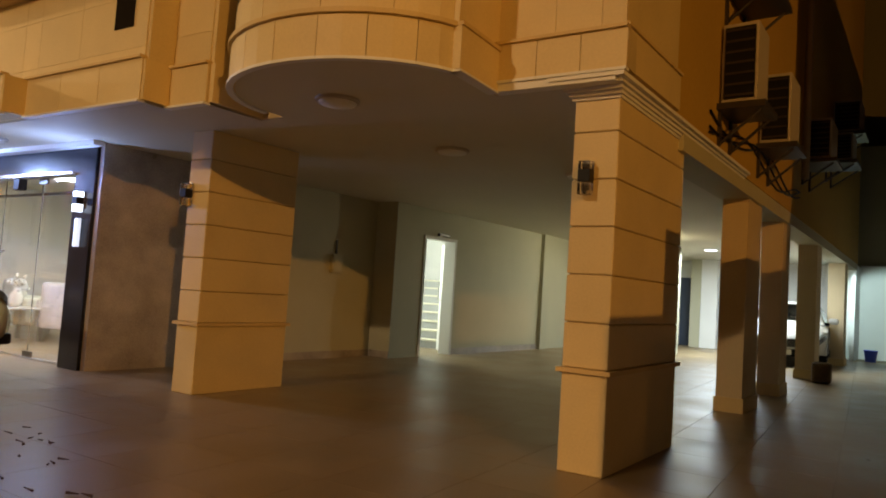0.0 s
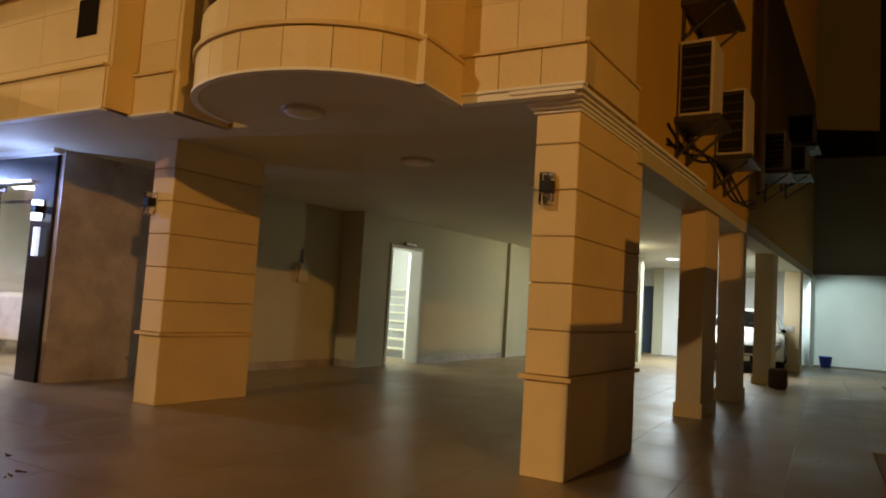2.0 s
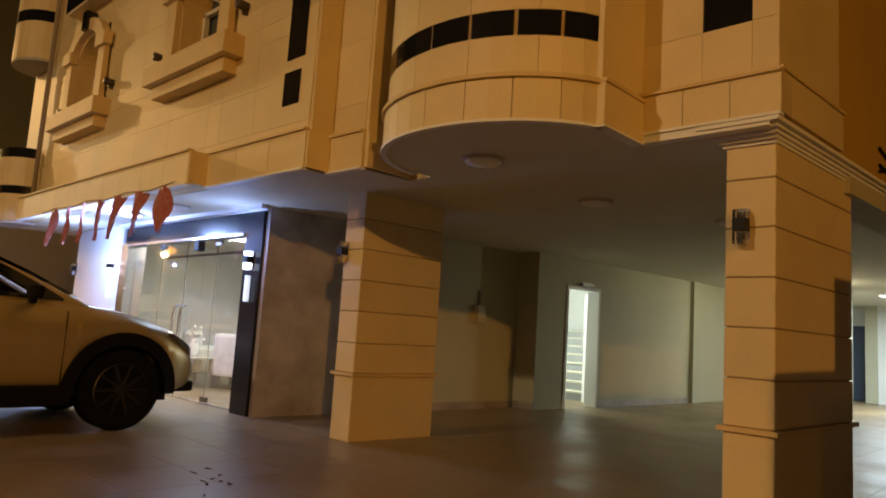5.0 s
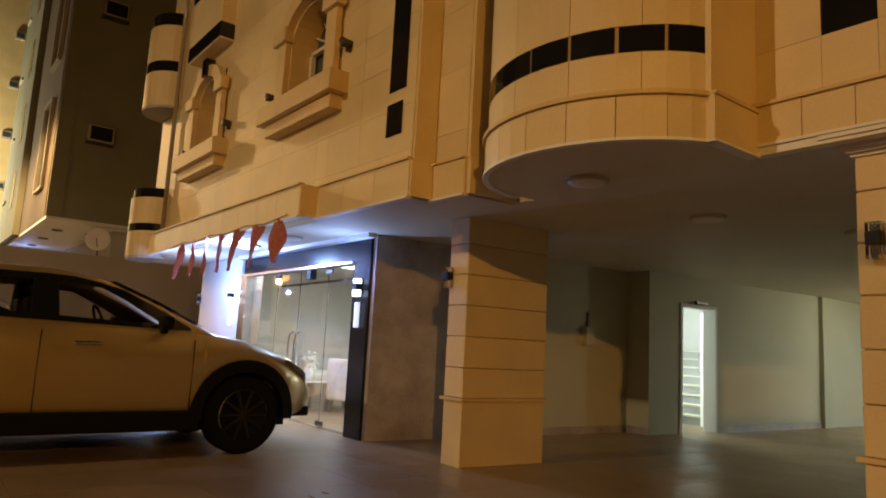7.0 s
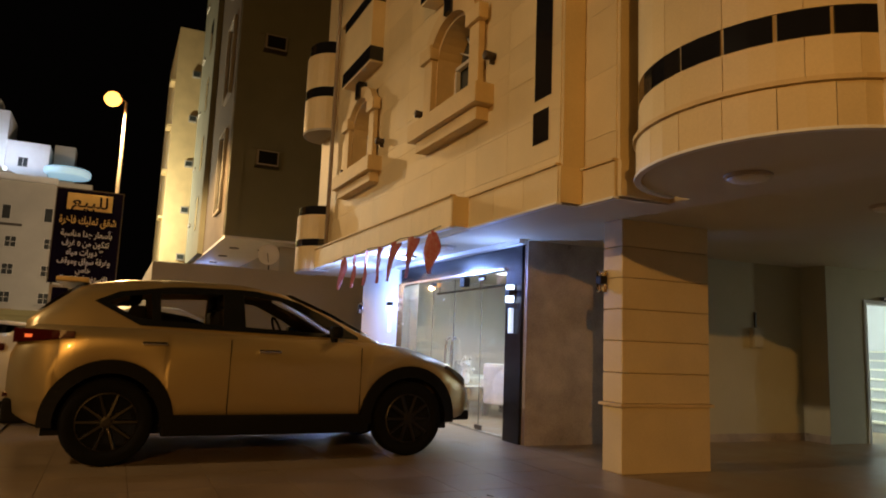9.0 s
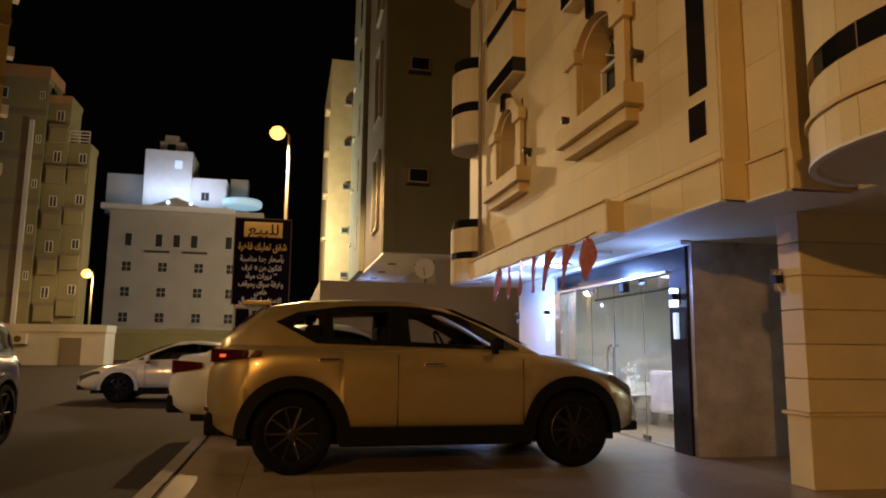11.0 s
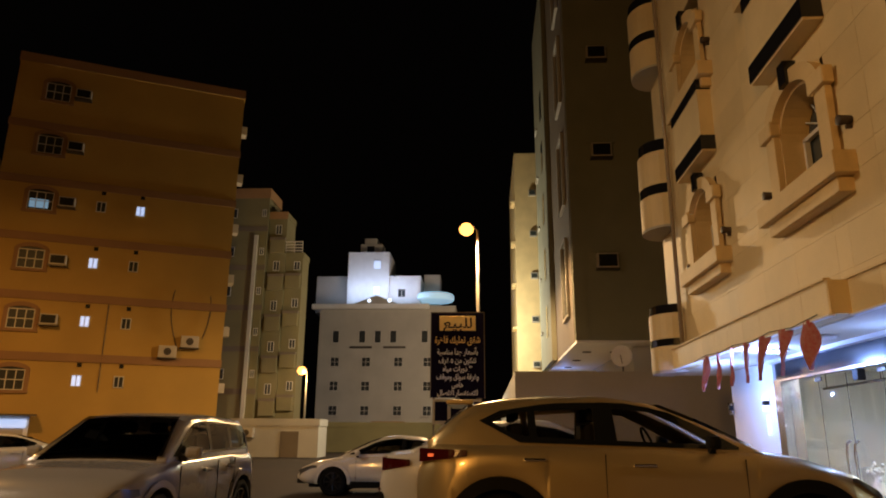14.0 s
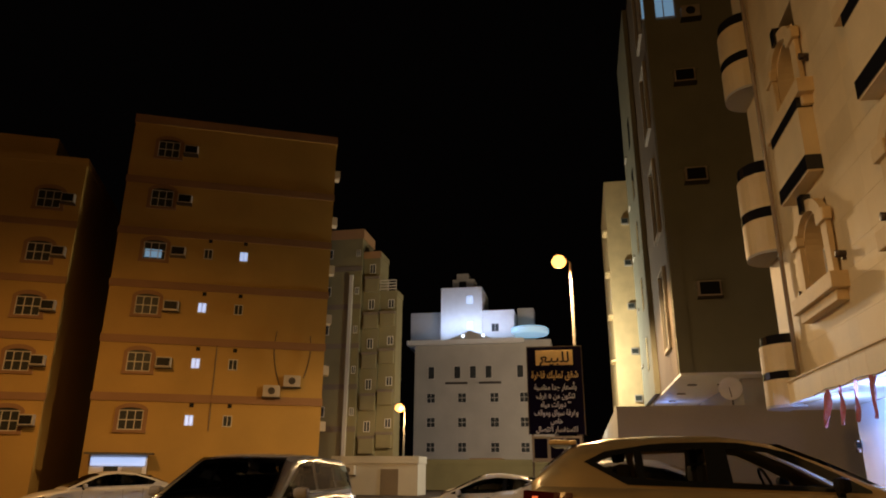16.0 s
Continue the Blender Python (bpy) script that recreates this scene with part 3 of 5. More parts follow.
def arched_window(name, xc, zs, label, box_below=False):
    """Arched opening with deep reveal, carved surround, sill and sash; zs is the sill's top."""
    wdw = empty(name, (xc, YW, zs), kind="structure", label=label, category="window")
    w, spring, top, dep = 0.52, 0.72, 1.16, 0.33
    inner = arch_points(w, 0.0, spring, top)
    # spandrel plate that turns the square opening into an arch, with its reveal
    bm = bmesh.new()
    outer = [(-0.62, 0.0), (-0.62, 1.25), (0.62, 1.25), (0.62, 0.0)]
    n = len(inner)
    fr = [bm.verts.new((x, -0.03, z)) for x, z in inner]
    bk_ = [bm.verts.new((x, dep, z)) for x, z in inner]
    for i in range(n - 1):
        bm.faces.new((fr[i], fr[i + 1], bk_[i + 1], bk_[i]))
    of = []
    for x, z in inner:
        k = max(abs(x) / 0.62, z / 1.25, 1e-6)
        if z <= 0.001:
            of.append(bm.verts.new((math.copysign(0.62, x), -0.03, 0)))
        elif abs(x) >= w - 1e-6:
            of.append(bm.verts.new((math.copysign(0.62, x), -0.03, z)))
        else:
            f = 1.25 / z if abs(x) * 1.25 / z <= 0.62 else 0.62 / abs(x)
            of.append(bm.verts.new((x * f, -0.03, z * f)))
    for i in range(n - 1):
        bm.faces.new((fr[i], of[i], of[i + 1], fr[i + 1]))
    part("reveal", bm, STONE_TRIM, wdw)
    # carved surround: pilasters, capitals, arch moulding and keystone
    for s in (-1, 1):
        bx("pilaster", (s * 0.54 if s > 0 else -0.78, -0.11, 0.0, 0.78 if s > 0 else -0.54, -0.031, 0.80), STONE_TRIM, wdw, bevel=0.01)
        bx("capital", (0.50 if s > 0 else -0.86, -0.16, 0.80, 0.86 if s > 0 else -0.50, -0.031, 1.0), STONE_TRIM, wdw, bevel=0.02)
    bm = bmesh.new()
    m = 16
    a_in, a_out = [], []
    for i in range(m + 1):
        a = math.pi - math.pi * i / m
        a_in.append((0.55 * math.cos(a), 0.78 + 0.42 * math.sin(a)))
        a_out.append((0.74 * math.cos(a), 0.86 + 0.52 * math.sin(a)))
    for i in range(m):
        q = [a_in[i], a_in[i + 1], a_out[i + 1], a_out[i]]
        f = [bm.verts.new((x, -0.13, z)) for x, z in q]
        b = [bm.verts.new((x, -0.02, z)) for x, z in q]
        bm.faces.new(f)
        for j in range(4):
            bm.faces.new((f[j], b[j], b[(j + 1) % 4], f[(j + 1) % 4]))
    bmesh.ops.remove_doubles(bm, verts=bm.verts, dist=0.0005)
    part("arch_moulding", bm, STONE_TRIM, wdw)
    bx("keystone", (-0.09, -0.18, 1.20, 0.09, -0.02, 1.50), BLACKGLASS, wdw, bevel=0.015)
    # sill in two steps
    bx("sill", (-0.98, -0.24, -0.26, 0.98, 0.05, -0.02), STONE_TRIM, wdw, bevel=0.012)
    bx("sill_step", (-0.86, -0.16, -0.42, 0.86, 0.03, -0.265), STONE_TRIM, wdw, bevel=0.012)
    # sash
    bm = bmesh.new()
    for x0, x1 in ((-0.52, -0.47), (-0.025, 0.025), (0.47, 0.52)):
        box(bm, x0, dep - 0.10, 0.0, x1, dep - 0.04, spring + (0.38 if abs(x0) < 0.1 else 0))
    for z in (0.0, spring - 0.03):
        box(bm, -0.52, dep - 0.10, z, 0.52, dep - 0.04, z + 0.05)
    for k in range(1, 6):
        a = math.pi * k / 6
        tube(bm, (0, dep - 0.07, spring), (0.5 * math.cos(a), dep - 0.07, spring + 0.42 * math.sin(a)), 0.012, seg=6)
    part("window_frame", bm, SASH, wdw)
    bm = bmesh.new()
    vs = [bm.verts.new((x, dep - 0.02, z)) for x, z in inner]
    bm.faces.new(vs)
    part("pane", bm, PANE, wdw)
    if box_below:
        planter = empty("window_box", (xc + 0.03, YW, 5.72), label="cream window box with two black stone bands", category="window box", group="window boxes")
        bx("body", (-0.74, -0.22, 0.0, 0.74, -0.002, 1.38), STONE, planter)
        bx("black_band", (-0.755, -0.235, 0.03, 0.755, -0.003, 0.27), BLACKGLASS, planter)
        bx("black_band", (-0.755, -0.235, 1.08, 0.755, -0.003, 1.31), BLACKGLASS, planter)
    return wdw


k = 2
for xc in (A_X, B_X):
    arched_window("window_%d" % k, xc, 4.12, "arched window in a carved stone surround")
    arched_window("window_%d" % (k + 1), xc, 7.24, "arched upper window over a stone box", True)
    arched_window("window_%d" % (k + 2), xc, 10.8, "arched top window in a carved surround")
    k += 3
SPOTBODY = material("spot_body", (0.05, 0.035, 0.025), 0.5)
for x, z in ((-5.0, 4.42), (-6.95, 4.30), (-8.55, 4.33), (-10.4, 4.2), (-8.6, 7.6), (-4.95, 7.6)):
    f = empty("facade_spot", (x, YW, z), label="small dark unlit spotlight on the facade", category="lamp", group="facade spotlights")
    bm = bmesh.new()
    lathe(bm, [(0.045, 0.0), (0.05, -0.07), (0.055, -0.13), (0.045, -0.135)], 14, axis="y")
    part("head", bm, SPOTBODY, f, smooth=True)
    bx("arm", (-0.015, -0.06, -0.09, 0.015, 0.0, -0.05), SPOTBODY, f)

# far end of the facade: slot, pipe, round balconies
setting(bx("window_8", (-11.87, YW + 0.05, 2.9, -11.54, YW + 0.12, 13.8), BLACKGLASS), "tall dark glass strip at the end of the facade", "window")
setting(bx("wall_end_pier", (-12.8, YW + 0.121, ZS, -11.52, YW + 0.4, 14.0), STONE), "stone strip behind the round balconies", "wall")
bm = bmesh.new()
tube(bm, (-11.27, YW - 0.08, 2.95), (-11.27, YW - 0.08, 13.9), 0.038, seg=14)
tagged(part("drain_pipe", bm, material("glossy_pipe", (0.30, 0.24, 0.17), 0.18, vary=0.1, bump=0), smooth=True), "glossy brown drain pipe down the facade", "pipe")
RB = [(-12.22 + 0.58 * math.cos(radians(-180 * i / 14)), YW + 0.10 + 0.52 * math.sin(radians(-180 * i / 14))) for i in range(15)]
for z0, z1 in ((2.54, 3.80), (5.40, 7.25), (8.95, 10.7)):
    b = empty("round_balcony", label="rounded cream balcony with a black band", category="balcony", group="round balconies")
    c = (-12.22, YW + 0.10)
    h = z1 - z0
    arc_piece("parapet", 0, 14, z0, z0 + 0.36 * h, 0.0, STONE, b, 0.12, 0, RB, c)
    arc_piece("black_band", 0, 14, z0 + 0.36 * h + 0.002, z0 + 0.47 * h, 0.004, BLACKGLASS, b, 0.12, 0, RB, c)
    arc_piece("parapet", 0, 14, z0 + 0.47 * h + 0.002, z0 + 0.86 * h, 0.0, STONE, b, 0.12, 0, RB, c)
    arc_piece("rail_glass", 0, 14, z0 + 0.86 * h + 0.002, z1, -0.03, BLACKGLASS, b, 0.03, 0, RB, c)
    bm = bmesh.new()
    prism(bm, RB, z0 - 0.05, z0 - 0.001)
    part("underside", bm, PALEWALL, b)

# ---------- entrance lobby ----------
XJ = -6.25
setting(bx("column_jamb", (XJ, 0.02, 0, -5.87, 0.30, ZS), GRANITE), "polished black granite door jamb", "jamb")
setting(bx("lintel", (-9.95, 0.03, 2.20, XJ, 0.28, ZS), GRANITE), "polished black granite lintel over the glass", "lintel")
setting(bx("trim_lintel", (-9.95, -0.02, 2.17, XJ - 0.002, 0.03, 2.20), STEEL), "steel strip under the lintel", "trim")
setting(bx("trim_entrance", (-9.95, -0.10, 2.46, -5.75, 0.018, ZS + 0.003), WHITE), "white cornice over the entrance", "trim")
setting(bx("wall_lobby_left", (-11.95, 0.0, 0, -9.98, 0.30, ZS), WHITE), "pale stone pier beside the entrance", "wall")
setting(bx("column_jamb_left", (-9.97, -0.01, 0, -9.72, 0.29, 2.2), STEEL), "polished steel jamb beside the glass", "jamb")
lg = empty("window_9", kind="structure", label="frameless clear glass shopfront of the lobby", category="window")
for a, b in ((-9.70, -8.75), (-8.74, -7.97), (-7.955, -7.10), (-7.09, XJ - 0.01)):
    p = bx("pane", (a, 0.125, 0.02, b, 0.137, 2.16), GLASS, lg)
    p.visible_shadow = False
bx("floor_rail", (-9.72, 0.10, 0.0, XJ, 0.16, 0.02), STEEL, lg)
for x in (-8.745, -7.095):
    for z in (2.10, 0.03):
        bx("patch_fitting", (x - 0.09, 0.115, z, x + 0.09, 0.147, z + 0.06), METAL, lg)
for x in (-8.06, -7.86):
    bm = bmesh.new()
    pts = [(x, 0.12, 0.62), (x, 0.07, 0.66), (x, 0.05, 0.80), (x, 0.05, 1.1), (x, 0.07, 1.24), (x, 0.12, 1.28)]
    for p, q in zip(pts, pts[1:]):
        tube(bm, p, q, 0.018, seg=10)
    part("door_pull", bm, STEEL, lg, "bright curved steel door pull")
setting(bx("wall_lobby_back", (-12.0, 3.4, 0, -5.6, 3.55, ZS), material("lobby_wall", (0.62, 0.60, 0.50), 0.35, vary=0.12, scale=2.0, bump=0.02)), "glossy cream stone wall in the lobby", "wall")
setting(bx("wall_lobby_side", (-11.95, 0.3, 0, -11.8, 3.4, ZS), WHITE), "white lobby side wall", "wall")
# lobby furniture: wrapped sofa set and side tables
WRAP = material("clear_wrap", (0.62, 0.62, 0.58), 0.18, vary=0.25, scale=7, bump=0.6, fine=30)
for x, y, rz, lab in ((-8.75, 1.75, 200, "pale armchair wrapped in clear film"), (-9.75, 1.65, 170, "pale sofa seat wrapped in clear film"), (-8.1, 2.5, 180, "pale armchair by the rear lobby wall")):
    s = empty("armchair", (x, y, 0), rz, label=lab, category="armchair", group="lobby armchairs")
    bx("seat", (-0.32, -0.32, 0.20, 0.32, 0.34, 0.45), WRAP, s, bevel=0.05)
    bx("backrest", (-0.36, 0.30, 0.20, 0.36, 0.46, 0.88), WRAP, s, bevel=0.06)
    for q in (-1, 1):
        bx("armrest", (min(q * 0.34, q * 0.48), -0.32, 0.2, max(q * 0.34, q * 0.48), 0.40, 0.62), WRAP, s, bevel=0.05)
    for px in (-0.32, 0.32):
        for py in (-0.25, 0.38):
            bx("leg", (px - 0.03, py - 0.03, 0, px + 0.03, py + 0.03, 0.2), STEEL, s)
t = empty("side_table", (-9.2, 1.0, 0), label="low glass side table with steel legs", category="table")
bx("tabletop", (-0.3, -0.25, 0.46, 0.3, 0.25, 0.49), WRAP, t, bevel=0.01)
for px in (-0.27, 0.27):
    for py in (-0.22, 0.22):
        bx("leg", (px - 0.015, py - 0.015, 0, px + 0.015, py + 0.015, 0.46), STEEL, t)
v = empty("flower_vase", (-9.2, 1.0, 0.49), label="white vase with pale flowers on the table", category="vase")
bm = bmesh.new()
lathe(bm, [(0.05, 0), (0.09, 0.08), (0.08, 0.18), (0.04, 0.25), (0.05, 0.28)], 18)
part("body", bm, WHITE, v, smooth=True)
bm = bmesh.new()
random.seed(4)
for i in range(26):
    p = Vector((random.gauss(0, 0.08), random.gauss(0, 0.08), 0.36 + random.gauss(0, 0.06)))
    bmesh.ops.create_icosphere(bm, subdivisions=1, radius=0.03, matrix=Matrix.Translation(p))
    tube(bm, (0, 0, 0.26), p, 0.003, seg=4)
part("flowers", bm, WRAP, v)
cam_box = tagged(bx("wall_camera", (-7.55, 0.0, 2.02, -7.42, 0.1, 2.16), BLACK, bevel=0.01), "small black camera above the glass door", "camera")
rod = bmesh.new()
tube(rod, (-9.6, 0.6, 2.05), (-6.4, 0.6, 2.08), 0.02, seg=8)
for x_ in (-9.5, -8.0, -6.5):
    tube(rod, (x_, 0.6, 2.05), (x_, 0.6, ZS + 0.004), 0.008, seg=6)
tagged(part("lobby_rail", rod, METAL), "dark track rail inside the lobby glass", "rail")


# ---------- wall sconces ----------
CLEAR = glassy("sconce_glass", (0.96, 0.95, 0.92), 0.03, 1.3)
SCONCE_GLOW = glowing("sconce_glow", (0.72, 0.84, 1.0), 5.0)


def sconce(x, y, z, lit=False):
    s = empty("wall_sconce", (x, y, z), label="lit black sconce with glowing glass cubes" if lit else "black wall sconce with clear glass ends, unlit", category="lamp", group="wall sconces")
    bx("back_plate", (-0.045, -0.012, -0.11, 0.045, 0.0, 0.13), STEEL, s, bevel=0.003)
    bx("body", (-0.05, -0.11, -0.05, 0.05, -0.012, 0.05), BLACK, s, bevel=0.006)
    for z0, z1 in ((0.052, 0.12), (-0.15, -0.052)):
        g = bx("glass_cube", (-0.05, -0.105, z0, 0.05, -0.018, z1), SCONCE_GLOW if lit else CLEAR, s, bevel=0.006)
        if not lit:
            bx("bulb_holder", (-0.02, -0.08, z0 + 0.01, 0.02, -0.04, z1 - 0.02), STEEL, s)
    s.scale = (0.85, 0.85, 0.82)
    return s


sconce(-0.19, -0.004, 1.93)
sconce(-4.20, -0.004, 1.90)
sconce(-11.9, -0.01, 1.84)
for x in (-6.05, -10.25):
    s = sconce(x, 0.012 if x > -8 else -0.008, 1.86, True)
    bx("glow_strip", (-0.035, -0.06, -0.62, 0.035, -0.012, -0.24), glowing("strip_glow", (0.70, 0.82, 1.0), 1.3), s)

# ---------- pennants along the entrance fascia ----------
RED = material("red_cloth", (0.26, 0.03, 0.025), 0.8, vary=0.3, scale=26, bump=0.2, tint=(0.40, 0.20, 0.17))
cu = bpy.data.curves.new("string", "CURVE")
cu.dimensions, cu.bevel_depth, cu.bevel_resolution = "3D", 0.006, 1
sp = cu.splines.new("POLY")
sp.points.add(7)
for i in range(8):
    sp.points[i].co = (-5.70 - 0.62 * i, YW - 0.262, 2.53 + 0.02 * math.cos(i * 3.1), 1)
cu.materials.append(BLACK)
tagged(new("string", cu), "thin string holding the pennants", "string")
for i in range(7):
    random.seed(20 + i)
    x = -5.95 - 0.58 * i
    f = empty("pennant", (x, YW - 0.262, 2.525), label="red patterned pennant hanging from a string", category="pennant", group="entrance pennants")
    bm = bmesh.new()
    rows = []
    tw, dr = random.uniform(-0.5, 0.5), random.uniform(-0.30, -0.12) if i else -0.03
    for r in range(9):
        u = r / 8
        half = (0.12 * (1 - u ** 1.3) if i else 0.125 * (1 - u ** 3) * (0.6 + 0.5 * math.sin(math.pi * u))) + 0.003
        row = []
        for c in range(5):
            e = (c / 4 - 0.5) * 2 * half
            ang = tw * u + 0.4 * math.sin(3 * u + i)
            row.append(bm.verts.new((e * math.cos(ang) + dr * u, e * math.sin(ang) + 0.025 * math.sin(c * 1.7 + 4 * u + i), -0.52 * u)))
        rows.append(row)
    for r in range(8):
        for c in range(4):
            bm.faces.new((rows[r][c], rows[r][c + 1], rows[r + 1][c + 1], rows[r + 1][c]))
    part("cloth", bm, RED, f, smooth=True)


# ---------- cars ----------
PAINT_SILVER = material("silver_gold_paint", (0.52, 0.405, 0.19), 0.33, metal=0.7, vary=0.0, scale=0.3, bump=0.0, coat=0.8)
PAINT_WHITE = material("white_car_paint", (0.52, 0.51, 0.48), 0.28, vary=0.05, scale=1.0, bump=0.0, coat=0.8)
# darker copy of the white paint: the off-road car's dim light in its colour
PAINT_WHITE_DIM = material("dimmed_white_paint", (0.32, 0.31, 0.30), 0.25, vary=0.08, scale=1.0, bump=0.0, coat=0.8)
CLADDING = material("dark_cladding", (0.005, 0.005, 0.005), 0.6, vary=0.2, bump=0.2, spec=0.12)
CARGLASS = material("tinted_car_glass", (0.010, 0.011, 0.012), 0.05, vary=0.2, bump=0.0)
RUBBER = material("tyre_rubber", (0.006, 0.006, 0.006), 0.85, vary=0.2, scale=20, bump=0.4, spec=0.1)
ALLOY_BRIGHT = material("bright_alloy_rim", (0.16, 0.155, 0.15), 0.3, metal=0.9, vary=0.1, bump=0.0)
ALLOY = material("alloy_rim", (0.045, 0.042, 0.040), 0.42, metal=0.9, vary=0.1, bump=0.0)
TAIL = material("red_lens", (0.05, 0.003, 0.002), 0.12, vary=0.2, bump=0.0, coat=0.6)
TAIL_ON = glowing("tail_glow", (1.0, 0.16, 0.03), 1.2)
HEAD = material("lamp_lens", (0.09, 0.09, 0.095), 0.12, metal=0.2, vary=0.2, bump=0.0, coat=0.6)
def tinted(name, clear):
    """Thin window glass: clear through, glossy at a slant."""
    m = bpy.data.materials.new(name)
    m.use_nodes = True
    n, l = m.node_tree.nodes, m.node_tree.links
    n.remove(n["Principled BSDF"])
    tr, gl, mx, fr = n.new("ShaderNodeBsdfTransparent"), n.new("ShaderNodeBsdfGlossy"), n.new("ShaderNodeMixShader"), n.new("ShaderNodeFresnel")
    tr.inputs["Color"].default_value = (clear, clear, clear * 0.98, 1)
    gl.inputs["Roughness"].default_value = 0.04
    fr.inputs["IOR"].default_value = 1.28
    l.new(fr.outputs[0], mx.inputs[0])
    l.new(tr.outputs[0], mx.inputs[1])
    l.new(gl.outputs[0], mx.inputs[2])
    l.new(mx.outputs[0], n["Material Output"].inputs["Surface"])
    return m


CLEARGLASS = tinted("car_window_glass", 0.80)
SMOKED = tinted("smoked_car_glass", 0.16)
SEATCLOTH = material("black_seat_cloth", (0.012, 0.011, 0.010), 0.8, vary=0.2, scale=20, bump=0.2, spec=0.2)
CHROME = material("chrome", (0.75, 0.75, 0.75), 0.12, metal=1.0, vary=0.05, bump=0.0)


def cut_out(bm, outlines):
    """Cut upright window openings, given as convex (y, z) outlines, through both sides of a shell."""
    for poly in outlines:
        cy, cz = sum(p[0] for p in poly) / len(poly), sum(p[1] for p in poly) / len(poly)
        planes = []
        for (y0, z0), (y1, z1) in zip(poly, poly[1:] + poly[:1]):
            nv = Vector((0, -(z1 - z0), y1 - y0))
            if nv.length < 1e-5:
                continue
            nv.normalize()
            if nv.dot(Vector((0, cy - y0, cz - z0))) < 0:
                nv = -nv
            planes.append((Vector((0, y0, z0)), nv))
        for co, nv in planes:
            near = [f for f in bm.faces if abs(f.calc_center_median().y - cy) < 1.1]
            geom = near + list({e for f in near for e in f.edges}) + list({v for f in near for v in f.verts})
            bmesh.ops.bisect_plane(bm, geom=geom, dist=1e-5, plane_co=co, plane_no=nv)
        gone = [f for f in bm.faces if all((f.calc_center_median() - co).dot(nv) > -1e-5 for co, nv in [(Vector((f.calc_center_median().x, c.y, c.z)), n) for c, n in planes])]
        bmesh.ops.delete(bm, geom=gone, context="FACES")


def car(name, at, rz, spec, paint, label, lit_tail=False, plate=True):
    """A car facing local +y. spec holds the outlines: hw half width, belt (y, z) of hood and waist, roof (y, z), wheels."""
    c = empty(name, at, rz, label=label, category="car", group="parked cars")
    hw, r, tail, nose = spec["hw"], spec["r"], spec["belt"][0][0], spec["belt"][-1][0]
    by, bz = zip(*spec["belt"])
    ry, rzv = zip(*spec["roof"])
    wy = spec["wheels"]
    sill = spec["sill"]
    ra = r * 1.17
    ys = set(np.linspace(tail, nose, 46).tolist())
    for w in wy:
        for a in range(0, 181, 9):
            ys.add(w + ra * math.cos(radians(a)))
    ys = sorted(y for y in ys if tail <= y <= nose)
    L = nose - tail

    def belt(y):
        return float(np.interp(y, by, bz))

    def roof(y):
        return float(np.interp(y, ry, rzv))

    def half(y):
        u = (y - tail) / L
        e = min(u, 1 - u) / 0.14
        return hw * (0.80 + 0.20 * (1 - (1 - min(1, e)) ** 2.2))

    def bottom(y):
        z = sill
        if y > nose - 0.35:
            z += 0.10 * ((y - nose + 0.35) / 0.35) ** 2
        if y < tail + 0.35:
            z += 0.16 * ((tail + 0.35 - y) / 0.35) ** 2
        for w in wy:
            if abs(y - w) < ra:
                z = max(z, r + math.sqrt(max(0.0, ra * ra - (y - w) ** 2)))
        return z

    def ring(y):
        h, zb, zt = half(y), bottom(y), belt(y)
        zb = min(zb, zt - 0.12)
        end = 0.0
        if y > nose - 0.02 or y < tail + 0.02:
            end = 0.05
        mid = zb + (zt - zb) * 0.5
        pts = [(0, zb), (h - 0.10, zb), (h - 0.035, zb + 0.02), (h - 0.012, zb + (zt - zb) * 0.25), (h, mid), (h - 0.005, zb + (zt - zb) * 0.7), (h - 0.035, zt - 0.06), (h - 0.075, zt - 0.015), (h - 0.16, zt), (h * 0.45, zt + 0.025), (0, zt + 0.03)]
        return [(x * (1 - end), z) for x, z in pts]

    bm = bmesh.new()
    loops = []
    for y in ys:
        half_ring = ring(y)
        full = [(x, z) for x, z in half_ring] + [(-x, z) for x, z in half_ring[-2:0:-1]]
        loops.append([bm.verts.new((x, y, z)) for x, z in full])
    n = len(loops[0])
    for a, b in zip(loops, loops[1:]):
        for i in range(n):
            bm.faces.new((a[i], a[(i + 1) % n], b[(i + 1) % n], b[i]))
    bm.faces.new(loops[0][::-1])
    bm.faces.new(loops[-1])
    part("body", bm, paint, c, smooth=True)

    # cabin
    g0, g1 = ry[0], ry[-1]
    gs = np.linspace(g0, g1, 34)
    inset, lean = spec["inset"], spec["lean"]

    def side_x(y, z):
        zb, zr = belt(y) - 0.02, roof(y)
        k = 0 if zr - zb < 0.05 else max(0, min(1, (z - zb) / (spec["rtop"] - zb)))
        return half(y) - inset - lean * k

    bm = bmesh.new()
    loops = []
    for y in gs:
        y = float(y)
        zb, zr = belt(y) - 0.03, max(roof(y), belt(y) + 0.01)
        dz = zr - zb
        pts = [(side_x(y, zb), zb)]
        for f in (0.4, 0.75, 0.92):
            z = zb + dz * f
            pts.append((side_x(y, z) - (0.03 if f > 0.9 else 0), z))
        pts += [(side_x(y, zr) - 0.12, zr - 0.005), (side_x(y, zr) * 0.4, zr + 0.015), (0, zr + 0.018)]
        full = pts + [(-x, z) for x, z in pts[-2::-1]]
        loops.append([bm.verts.new((x, y, z)) for x, z in full])
